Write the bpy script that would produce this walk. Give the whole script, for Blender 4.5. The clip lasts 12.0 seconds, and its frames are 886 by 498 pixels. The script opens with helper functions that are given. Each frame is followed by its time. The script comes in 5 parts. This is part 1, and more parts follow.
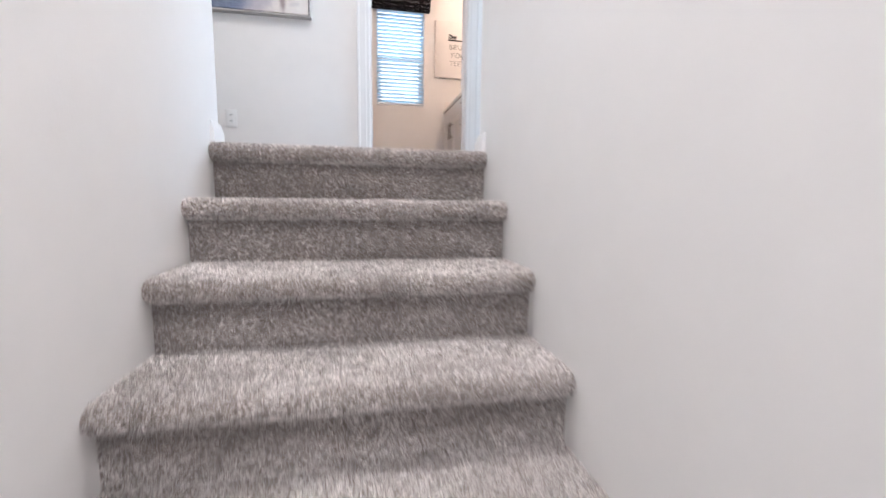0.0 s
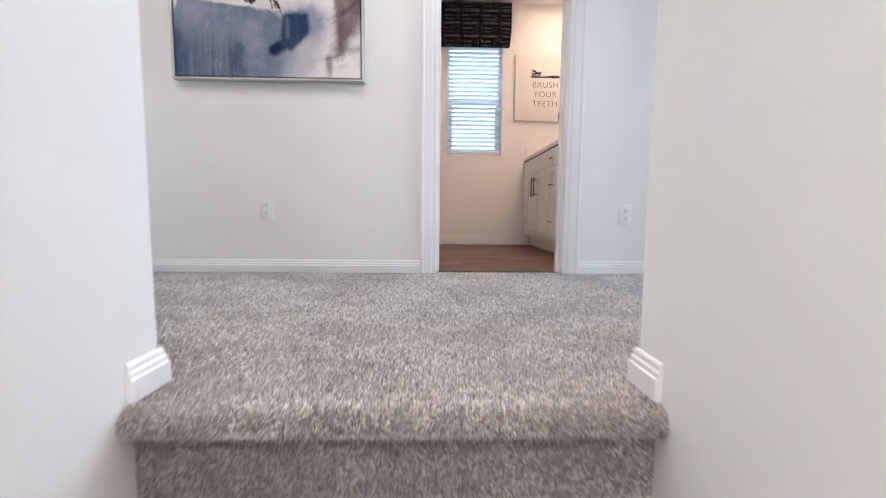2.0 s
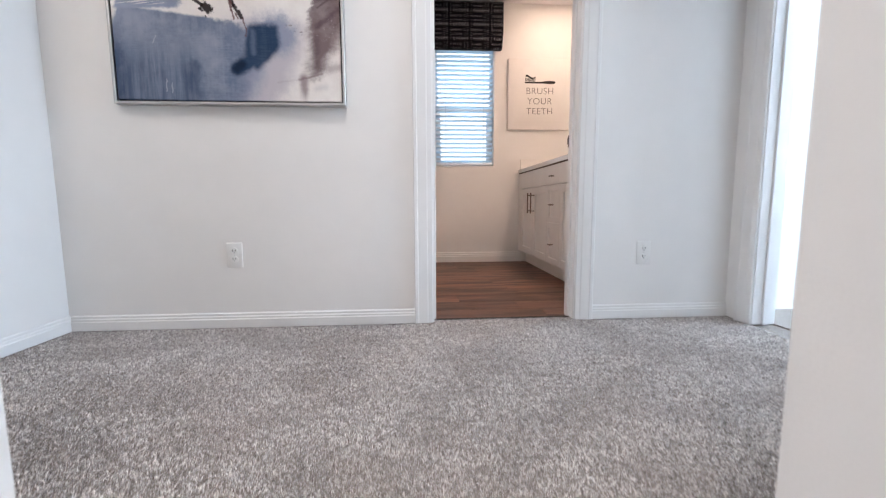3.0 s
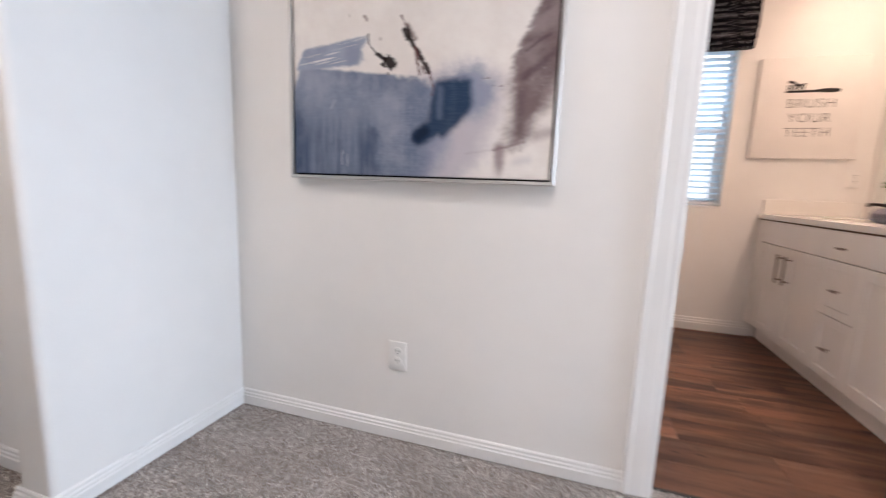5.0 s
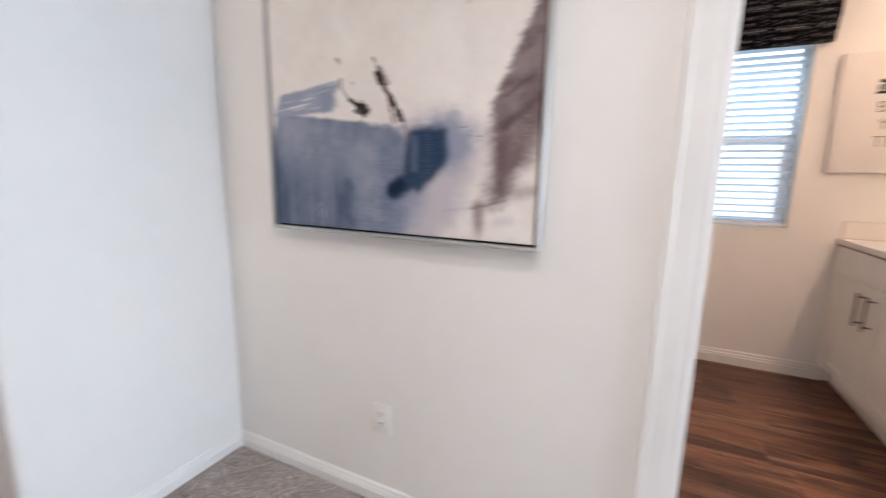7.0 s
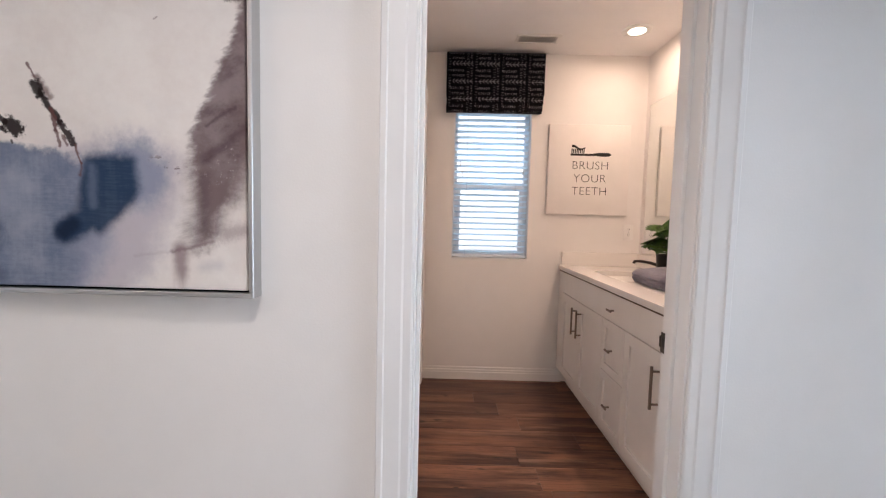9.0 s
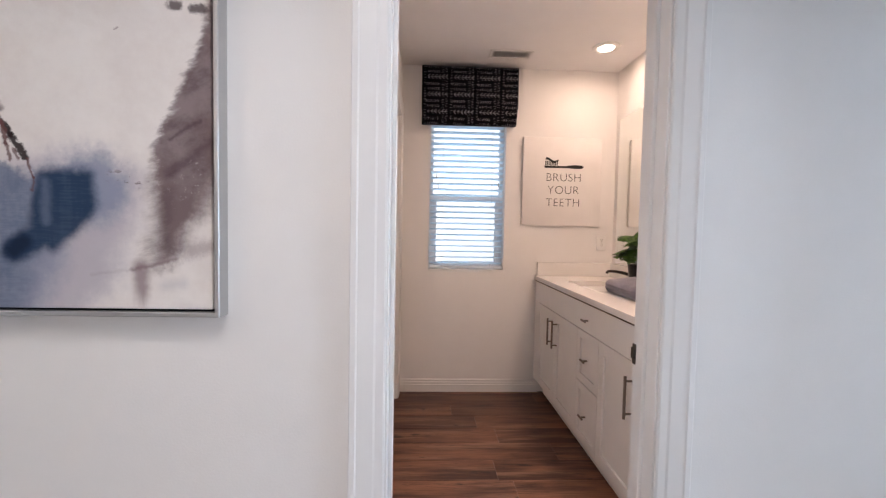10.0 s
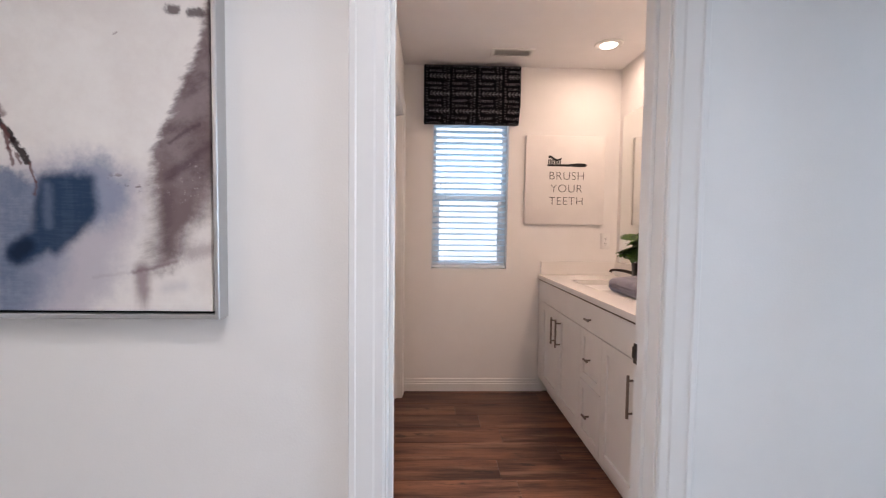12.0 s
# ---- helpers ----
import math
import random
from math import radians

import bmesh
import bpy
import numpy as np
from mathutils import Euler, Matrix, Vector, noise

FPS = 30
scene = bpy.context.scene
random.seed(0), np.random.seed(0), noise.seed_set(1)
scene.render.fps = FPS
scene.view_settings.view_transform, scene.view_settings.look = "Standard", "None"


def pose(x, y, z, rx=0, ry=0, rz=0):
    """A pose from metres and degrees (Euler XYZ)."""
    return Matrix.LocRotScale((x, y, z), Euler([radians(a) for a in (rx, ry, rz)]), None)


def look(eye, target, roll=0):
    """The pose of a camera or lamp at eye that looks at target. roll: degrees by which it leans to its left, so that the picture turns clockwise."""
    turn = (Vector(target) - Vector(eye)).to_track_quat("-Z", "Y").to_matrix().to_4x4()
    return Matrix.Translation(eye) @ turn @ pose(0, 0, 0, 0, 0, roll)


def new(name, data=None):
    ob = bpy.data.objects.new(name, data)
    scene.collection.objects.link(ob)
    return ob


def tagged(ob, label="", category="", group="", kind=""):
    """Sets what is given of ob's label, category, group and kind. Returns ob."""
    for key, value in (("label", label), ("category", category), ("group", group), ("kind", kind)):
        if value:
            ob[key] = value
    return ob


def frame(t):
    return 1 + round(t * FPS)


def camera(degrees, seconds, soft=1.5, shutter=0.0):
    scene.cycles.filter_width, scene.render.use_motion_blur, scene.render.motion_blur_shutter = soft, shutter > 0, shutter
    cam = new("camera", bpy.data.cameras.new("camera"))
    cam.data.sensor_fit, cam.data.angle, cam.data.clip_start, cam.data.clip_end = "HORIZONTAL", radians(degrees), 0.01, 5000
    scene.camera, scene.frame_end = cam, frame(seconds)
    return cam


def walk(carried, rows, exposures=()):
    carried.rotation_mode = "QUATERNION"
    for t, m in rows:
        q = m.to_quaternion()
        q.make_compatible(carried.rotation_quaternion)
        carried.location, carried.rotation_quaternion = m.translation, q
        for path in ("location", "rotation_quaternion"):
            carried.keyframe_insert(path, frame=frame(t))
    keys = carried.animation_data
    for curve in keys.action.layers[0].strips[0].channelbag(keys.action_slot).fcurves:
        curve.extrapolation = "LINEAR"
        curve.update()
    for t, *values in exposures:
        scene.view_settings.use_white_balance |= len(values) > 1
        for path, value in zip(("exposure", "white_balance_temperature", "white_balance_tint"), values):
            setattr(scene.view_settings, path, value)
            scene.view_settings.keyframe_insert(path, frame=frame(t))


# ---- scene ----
cam = camera(94.4, 12.0, soft=1.2, shutter=0.5)
PATH = [
    (0, (0.522, 0.438, -0.178), (0.905, 2.386, -0.421), 0.7),
    (0.2, (0.539, 0.534, -0.105), (0.837, 2.497, -0.344), 0.5),
    (0.5, (0.574, 0.689, -0.029), (0.78, 2.668, -0.23), 0.5),
    (1, (0.612, 0.884, 0.136), (0.643, 2.875, -0.05), 1.1),
    (1.5, (0.589, 1.067, 0.21), (0.598, 3.061, 0.05), 1.0),
    (1.8, (0.567, 1.16, 0.299), (0.599, 3.152, 0.128), 0.8),
    (2, (0.562, 1.246, 0.336), (0.614, 3.238, 0.158), 0.5),
    (2.5, (0.536, 1.416, 0.486), (0.629, 3.404, 0.289), -0.2),
    (2.7, (0.517, 1.479, 0.52), (0.653, 3.463, 0.314), -0.3),
    (4.3, (0.473, 1.905, 0.843), (0.389, 3.881, 0.545), 1.5),
    (4.5, (0.429, 1.989, 0.859), (0.2, 3.952, 0.548), 1.8),
    (4.6, (0.409, 2.001, 0.876), (0.095, 3.956, 0.592), 1.4),
    (5, (0.266, 2.113, 0.994), (-0.325, 4.001, 0.7), 2.2),
    (5.2, (0.214, 2.166, 1.008), (-0.531, 3.999, 0.714), 2.1),
    (5.5, (0.128, 2.265, 1.046), (-0.895, 3.964, 0.783), 2.1),
    (6, (0.11, 2.322, 1.153), (-1.186, 3.823, 0.888), 1.5),
    (6.5, (0.257, 2.291, 1.17), (-0.959, 3.836, 0.804), 0.7),
    (6.7, (0.315, 2.281, 1.180), (-0.752, 3.936, 0.830), 1.1),
    (7, (0.431, 2.372, 1.21), (-0.41, 4.153, 0.864), 1.2),
    (7.2, (0.529, 2.421, 1.206), (-0.126, 4.284, 0.888), 1.8),
    (7.5, (0.654, 2.485, 1.213), (0.28, 4.432, 0.955), 2.4),
    (7.7, (0.695, 2.494, 1.211), (0.467, 4.468, 0.984), 2.2),
    (9.3, (0.663, 2.484, 1.219), (0.665, 4.48, 1.094), 1.3),
    (9.5, (0.67, 2.492, 1.223), (0.693, 4.488, 1.11), 1.2),
    (10, (0.679, 2.492, 1.228), (0.766, 4.488, 1.138), 1.1),
    (10.5, (0.684, 2.485, 1.234), (0.845, 4.477, 1.161), 0.9),
    (11, (0.694, 2.481, 1.235), (0.884, 4.471, 1.163), 0.7),
    (11.5, (0.692, 2.49, 1.233), (0.84, 4.483, 1.153), 0.6),
    (12, (0.696, 2.492, 1.233), (0.757, 4.489, 1.137), 0.7),
]
walk(cam, [(t, look(eye, target, roll)) for t, eye, target, roll in PATH],
     [(0.0, 0.20, 6000, 13), (0.5, 0.18, 6450, 14), (1.5, 0.06, 6350, 14), (2.7, -0.01, 6150, 13), (4.5, -0.06, 6750, 17), (5.0, -0.02, 6500, 17), (6.0, 0.02, 6450, 17), (7.5, -0.12, 6650, 15), (9.5, -0.24, 6400, 17), (12.0, -0.25, 6250, 17)])

# ---- light and sky ----
world = bpy.data.worlds.new("sky")
scene.world = world
world.use_nodes = True
wn = world.node_tree
wn.nodes.clear()
sky = wn.nodes.new("ShaderNodeTexSky")
sky.sky_type, sky.sun_disc = "NISHITA", False
sky.sun_elevation, sky.sun_rotation = radians(42), radians(150)
bg = wn.nodes.new("ShaderNodeBackground")
bg.inputs["Strength"].default_value = 0.12
out = wn.nodes.new("ShaderNodeOutputWorld")
wn.links.new(sky.outputs[0], bg.inputs["Color"])
wn.links.new(bg.outputs[0], out.inputs["Surface"])


def sunlamp(direction, strength):
    data = bpy.data.lights.new("sun", "SUN")
    data.energy, data.angle, data.color = strength, radians(0.5), (1.0, 0.95, 0.88)
    ob = new("sun", data)
    ob.matrix_world = look((0, 0, 20), (direction[0], direction[1], 20 + direction[2]))
    return ob


sunlamp((0.35, 0.62, -0.75), 3.0)


def lamp_rect(name, eye, target, width, height, watts, color):
    """A rectangular area lamp: the sky's light at a window, or added fill."""
    data = bpy.data.lights.new(name, "AREA")
    data.shape, data.size, data.size_y, data.energy, data.color = "RECTANGLE", width, height, watts, color
    ob = new(name, data)
    ob.matrix_world = look(eye, target)
    return ob


def lamp_disc(name, x, y, z, radius, watts, color, beam=180):
    data = bpy.data.lights.new(name, "AREA")
    data.shape, data.size, data.energy, data.color = "DISK", radius * 2, watts, color
    data.spread = radians(beam)
    ob = new(name, data)
    ob.matrix_world = look((x, y, z), (x, y + 0.0001, z - 1))
    return ob


DAY = (0.63, 0.825, 1.0)
WARM = (1.0, 0.73, 0.54)
SOFT = (1.0, 0.93, 0.85)
lamp_rect("bedroom_window_light", (4.46, 3.0, 1.45), (0, 3.1, 1.0), 1.1, 1.3, 176, DAY)
lamp_rect("loft_window_light", (-4.6, -0.42, 1.45), (-4.6, 3, 0.9), 2.0, 1.3, 92, DAY)
# added fill behind the stairs' foot; the entry wall has no window
lamp_rect("entry_fill_light", (0.5, -3.35, -0.2), (0.5, 1.0, -0.3), 1.6, 1.6, 42, (0.97, 0.97, 1.0))
lamp_rect("bath_window_light", (0.987, 6.42, 3.25), (0.987, 5.6, 1.6), 1.8, 1.2, 60, (0.60, 0.80, 1.0))
# unseen source added to brighten the side passage
lamp_rect("passage_fill_light", (-4.6, 4.46, 1.45), (-4.6, 3.0, 1.2), 0.40, 1.1, 11, DAY)
lamp_disc("bath_downlight_lamp", 1.834, 5.173, 2.418, 0.06, 4.6, WARM)
lamp_disc("bath_downlight_lamp", 1.834, 4.15, 2.418, 0.06, 15.5, WARM)
lamp_disc("unseen_hall_lamp", 0.55, 2.62, 2.425, 0.06, 9.5, (1.0, 0.95, 0.88), 128)
# added lamp, out of view, that fills the niche and west landing
lamp_disc("unseen_hall_lamp", -1.15, 2.15, 2.425, 0.06, 12, (1.0, 0.87, 0.74))
lamp_disc("unseen_stair_lamp", 0.50, 1.2, 2.425, 0.06, 8.5, (1.0, 0.96, 0.92), 75)
# added wide lamp, out of view, sized to soften the stairwell's shadow edge
lamp_disc("unseen_stair_lamp", 0.50, -0.2, 2.420, 0.17, 21, (1.0, 0.97, 0.95), 100)

# ---- materials ----


class Nodes:
    """A small wrapper that writes shader arithmetic."""

    def __init__(self, name):
        self.mat = bpy.data.materials.new(name)
        self.mat.use_nodes = True
        self.t = self.mat.node_tree
        self.bsdf = self.t.nodes["Principled BSDF"]

    def put(self, socket, value):
        if isinstance(value, bpy.types.NodeSocket):
            self.t.links.new(value, socket)
        else:
            socket.default_value = value

    def math(self, op, a, b=0.0, c=0.0, clamp=False):
        n = self.t.nodes.new("ShaderNodeMath")
        n.operation, n.use_clamp = op, clamp
        for i, v in enumerate((a, b, c)):
            self.put(n.inputs[i], v)
        return n.outputs[0]

    def add(self, a, b): return self.math("ADD", a, b)
    def sub(self, a, b): return self.math("SUBTRACT", a, b)
    def mul(self, a, b): return self.math("MULTIPLY", a, b)
    def lo(self, a, b): return self.math("MINIMUM", a, b)
    def hi(self, a, b): return self.math("MAXIMUM", a, b)

    def step(self, v, a, b):
        n = self.t.nodes.new("ShaderNodeMapRange")
        n.interpolation_type = "SMOOTHSTEP"
        for i, x in enumerate((v, a, b, 0.0, 1.0)):
            self.put(n.inputs[i], x)
        return n.outputs[0]

    def coords(self, kind="Object"):
        return self.t.nodes.new("ShaderNodeTexCoord").outputs[kind]

    def world(self):
        return self.t.nodes.new("ShaderNodeNewGeometry").outputs["Position"]

    def island(self):
        return self.t.nodes.new("ShaderNodeNewGeometry").outputs["Random Per Island"]

    def chance(self):
        return self.t.nodes.new("ShaderNodeObjectInfo").outputs["Random"]

    def xyz(self, v):
        n = self.t.nodes.new("ShaderNodeSeparateXYZ")
        self.put(n.inputs[0], v)
        return n.outputs[0], n.outputs[1], n.outputs[2]

    def vec(self, x, y, z=0.0):
        n = self.t.nodes.new("ShaderNodeCombineXYZ")
        for i, v in enumerate((x, y, z)):
            self.put(n.inputs[i], v)
        return n.outputs[0]

    def scaled(self, v, s):
        n = self.t.nodes.new("ShaderNodeMapping")
        self.put(n.inputs["Vector"], v)
        n.inputs["Scale"].default_value = s
        return n.outputs[0]

    def noise(self, v, scale, detail=3.0, rough=0.55):
        n = self.t.nodes.new("ShaderNodeTexNoise")
        self.put(n.inputs["Vector"], v)
        n.inputs["Scale"].default_value, n.inputs["Detail"].default_value = scale, detail
        n.inputs["Roughness"].default_value = rough
        return n.outputs["Fac"]

    def mix(self, f, a, b):
        n = self.t.nodes.new("ShaderNodeMix")
        n.data_type = "RGBA"
        self.put(n.inputs["Factor"], f)
        for s, v in ((n.inputs[6], a), (n.inputs[7], b)):
            self.put(s, (*v, 1.0) if isinstance(v, tuple) else v)
        return n.outputs[2]

    def color(self, v):
        self.put(self.bsdf.inputs["Base Color"], (*v, 1.0) if isinstance(v, tuple) else v)
        return self

    def rough(self, v):
        self.put(self.bsdf.inputs["Roughness"], v)
        return self

    def bump(self, h, strength=0.2, distance=0.002):
        n = self.t.nodes.new("ShaderNodeBump")
        n.inputs["Strength"].default_value, n.inputs["Distance"].default_value = strength, distance
        self.put(n.inputs["Height"], h)
        self.t.links.new(n.outputs[0], self.bsdf.inputs["Normal"])
        return self

    def set(self, **kw):
        for k, v in kw.items():
            self.put(self.bsdf.inputs[k.replace("_", " ")], v)
        return self


def wall_paint(name, tone):
    n = Nodes(name)
    p = n.world()
    big = n.noise(p, 1.3, 3)
    mid = n.noise(p, 9.0, 3)
    f = n.add(n.mul(big, 0.6), n.mul(mid, 0.4))
    n.color(n.mix(n.step(f, 0.3, 0.7), tuple(c * 0.96 for c in tone), tone))
    n.rough(n.math("MULTIPLY_ADD", mid, 0.15, 0.55))
    n.bump(n.noise(p, 170, 3), 0.22, 0.0016)
    return n.mat


def plain_paint(name, tone, rough=0.35, bump=0.05):
    n = Nodes(name)
    p = n.world()
    f = n.noise(p, 5.0, 4)
    n.color(n.mix(n.step(f, 0.3, 0.75), tuple(c * 0.955 for c in tone), tone))
    n.rough(n.math("MULTIPLY_ADD", n.noise(p, 40.0, 2), 0.18, rough - 0.09))
    n.bump(n.noise(p, 90, 3), bump, 0.001)
    return n.mat


M_WALL = wall_paint("wall_paint", (0.81, 0.79, 0.77))
M_CEIL = wall_paint("ceiling_paint", (0.87, 0.855, 0.855))
M_TRIM = plain_paint("trim_paint", (0.80, 0.785, 0.77), 0.36)
M_CAB = plain_paint("cabinet_paint", (0.80, 0.775, 0.75), 0.38)
M_PLASTIC = plain_paint("white_plastic", (0.82, 0.81, 0.79), 0.3, 0.0)
M_PVC = plain_paint("window_vinyl", (0.82, 0.84, 0.86), 0.4, 0.0)


def slat_plastic():
    n = Nodes("blind_slat_plastic")
    n.color((0.84, 0.90, 0.95)).rough(0.4)
    tr = n.t.nodes.new("ShaderNodeBsdfTranslucent")
    tr.inputs["Color"].default_value = (0.78, 0.92, 1.0, 1.0)
    mixer = n.t.nodes.new("ShaderNodeMixShader")
    mixer.inputs[0].default_value = 0.65
    n.t.links.new(n.bsdf.outputs[0], mixer.inputs[1])
    n.t.links.new(tr.outputs[0], mixer.inputs[2])
    n.t.links.new(mixer.outputs[0], n.t.nodes["Material Output"].inputs["Surface"])
    return n.mat


M_SLAT = slat_plastic()
M_SLOT = Nodes("dark_slot").color((0.03, 0.028, 0.026)).rough(0.6).mat


def carpet_base():
    n = Nodes("carpet_backing")
    p = n.world()
    f = n.noise(p, 260, 4, 0.7)
    g = n.noise(p, 4.0, 3)
    c = n.mix(n.step(f, 0.3, 0.7), (0.15, 0.118, 0.098), (0.45, 0.385, 0.345))
    n.color(n.mix(n.mul(n.step(g, 0.3, 0.7), 0.35), c, (0.35, 0.295, 0.26)))
    n.rough(0.95)
    n.bump(f, 0.9, 0.012)
    return n.mat


def carpet_pile():
    n = Nodes("carpet_pile")
    r = n.island()
    a = n.mix(n.step(r, 0.0, 0.20), (0.15, 0.105, 0.082), (0.90, 0.83, 0.78))
    c = (n.mix(n.step(r, 0.5, 0.95), a, (0.95, 0.90, 0.865)))
    g = n.noise(n.scaled(n.world(), (1.0, 1.5, 1.0)), 3.2, 4)
    c = n.mix(n.mul(n.step(g, 0.45, 0.58), 0.34), c, (0.38, 0.335, 0.31))
    k = n.noise(n.world(), 105, 3, 0.6)
    c = n.mix(n.mul(n.sub(1.0, n.step(k, 0.41, 0.50)), 0.55), c, (0.12, 0.092, 0.082))
    q = n.noise(n.world(), 32, 3, 0.6)
    c = n.mix(n.mul(n.sub(1.0, n.step(q, 0.40, 0.50)), 0.34), c, (0.16, 0.122, 0.105))
    n.color(c).rough(0.85)
    n.set(Sheen_Weight=1.0, Sheen_Roughness=0.35)
    return n.mat


def brushed_carpet():
    """Carpet seen from afar, with swaths brushed this way and that."""
    n = Nodes("brushed_carpet")
    p = n.world()
    f = n.noise(p, 150, 4, 0.7)
    g = n.noise(n.scaled(p, (1.0, 1.6, 1.0)), 1.7, 2)
    h = n.noise(n.scaled(p, (0.8, 2.2, 1.0)), 5.0, 3)
    c = n.mix(n.step(f, 0.3, 0.7), (0.22, 0.19, 0.17), (0.50, 0.46, 0.44))
    c = n.mix(n.mul(n.step(g, 0.47, 0.50), 0.5), c, (0.56, 0.53, 0.51))
    n.color(n.mix(n.mul(n.step(h, 0.45, 0.6), 0.3), c, (0.25, 0.22, 0.20))).rough(0.95)
    n.bump(f, 0.9, 0.01)
    return n.mat


M_CARPET, M_PILE, M_BRUSHED = carpet_base(), carpet_pile(), brushed_carpet()


def plank_mat():
    n = Nodes("vinyl_plank")
    x, y, z = n.xyz(n.coords("Object"))
    c = n.mul(n.chance(), 31.0)
    v = n.vec(n.add(x, c), n.add(y, c), c)
    bend = n.mul(n.sub(n.noise(n.scaled(v, (2.2, 6.0, 1.0)), 1.0, 2), 0.5), 0.045)
    v = n.vec(n.add(x, c), n.add(n.add(y, c), bend), c)
    grain = n.noise(n.scaled(v, (2.2, 70.0, 1.0)), 2.0, 6, 0.7)
    wide = n.noise(n.scaled(v, (0.9, 6.0, 1.0)), 1.6, 5, 0.58)
    pale = n.noise(n.scaled(v, (0.9, 12.0, 1.0)), 1.7, 4)
    vein = n.noise(n.scaled(v, (1.1, 30.0, 1.0)), 1.5, 3)
    knot = n.noise(n.scaled(v, (5.0, 13.0, 1.0)), 1.0, 3, 0.65)
    base = n.mix(n.step(wide, 0.36, 0.62), (0.068, 0.024, 0.014), (0.30, 0.132, 0.076))
    base = n.mix(n.mul(n.step(pale, 0.50, 0.66), 0.55), base, (0.42, 0.235, 0.155))
    base = n.mix(n.mul(n.step(grain, 0.44, 0.66), 0.36), base, (0.030, 0.013, 0.009))
    base = n.mix(n.mul(n.sub(1.0, n.step(n.math("ABSOLUTE", n.sub(vein, 0.5)), 0.003, 0.012)), 0.55), base, (0.018, 0.008, 0.006))
    base = n.mix(n.mul(n.step(knot, 0.62, 0.70), 0.85), base, (0.012, 0.006, 0.005))
    base = n.mix(n.mul(n.chance(), 0.66), base, (0.045, 0.018, 0.012))
    n.color(base).rough(n.math("MULTIPLY_ADD", grain, 0.2, 0.36))
    n.bump(grain, 0.25, 0.001)
    return n.mat


M_PLANK = plank_mat()


def quartz():
    n = Nodes("white_quartz")
    p = n.world()
    f = n.noise(p, 320, 2)
    n.color(n.mix(n.step(f, 0.55, 0.7), (0.80, 0.77, 0.74), (0.72, 0.69, 0.66))).rough(0.18)
    return n.mat


M_QUARTZ = quartz()
M_CERAMIC = plain_paint("white_ceramic", (0.80, 0.78, 0.75), 0.12, 0.0)


def metal(name, tone, rough):
    n = Nodes(name)
    p = n.coords("Object")
    f = n.noise(n.scaled(p, (1, 1, 30)), 30, 2)
    n.color(tone).rough(n.math("MULTIPLY_ADD", f, 0.12, rough - 0.05)).set(Metallic=1.0)
    return n.mat


M_NICKEL = metal("brushed_nickel", (0.24, 0.195, 0.165), 0.36)
M_SILVER = metal("brushed_silver_frame", (0.52, 0.51, 0.50), 0.42)
M_BRONZE = metal("dark_bronze", (0.10, 0.085, 0.075), 0.35)
M_CHROME = metal("chrome", (0.75, 0.75, 0.76), 0.1)
M_MIRROR = Nodes("mirror_glass").color((0.88, 0.90, 0.885)).rough(0.015).set(Metallic=1.0).mat


def satin_black(name, tone, rough):
    n = Nodes(name)
    p = n.world()
    f = n.noise(p, 14, 4)
    n.color(n.mix(n.step(f, 0.35, 0.7), tone, tuple(c * 1.7 for c in tone)))
    n.rough(n.math("MULTIPLY_ADD", f, 0.2, rough - 0.1)).bump(n.noise(p, 200, 2), 0.08, 0.0008)
    n.set(Specular_IOR_Level=0.3)
    return n.mat


M_IRON = satin_black("black_painted_iron", (0.008, 0.009, 0.011), 0.34)
M_BLACKWOOD = satin_black("black_stained_wood", (0.003, 0.0035, 0.004), 0.75)
M_BLACKWOOD.node_tree.nodes["Principled BSDF"].inputs["Specular IOR Level"].default_value = 0.06
M_INK = satin_black("black_ink", (0.012, 0.012, 0.012), 0.6)
M_POT = satin_black("black_pot", (0.009, 0.008, 0.008), 0.4)
M_SOIL = satin_black("potting_soil", (0.02, 0.013, 0.009), 0.9)
M_GREYINK = plain_paint("grey_ink", (0.012, 0.011, 0.011), 0.6, 0.0)


def canvas(name, tone):
    n = Nodes(name)
    x, y, z = n.xyz(n.coords("Object"))
    w = n.mul(n.math("SINE", n.mul(x, 3600.0)), n.math("SINE", n.mul(z, 3600.0)))
    n.color(n.mix(n.step(n.noise(n.coords("Object"), 6, 3), 0.3, 0.7), tuple(c * 0.96 for c in tone), tone))
    n.rough(0.85).bump(w, 0.15, 0.0005)
    return n.mat


M_SIGN = canvas("sign_canvas", (0.80, 0.765, 0.74))


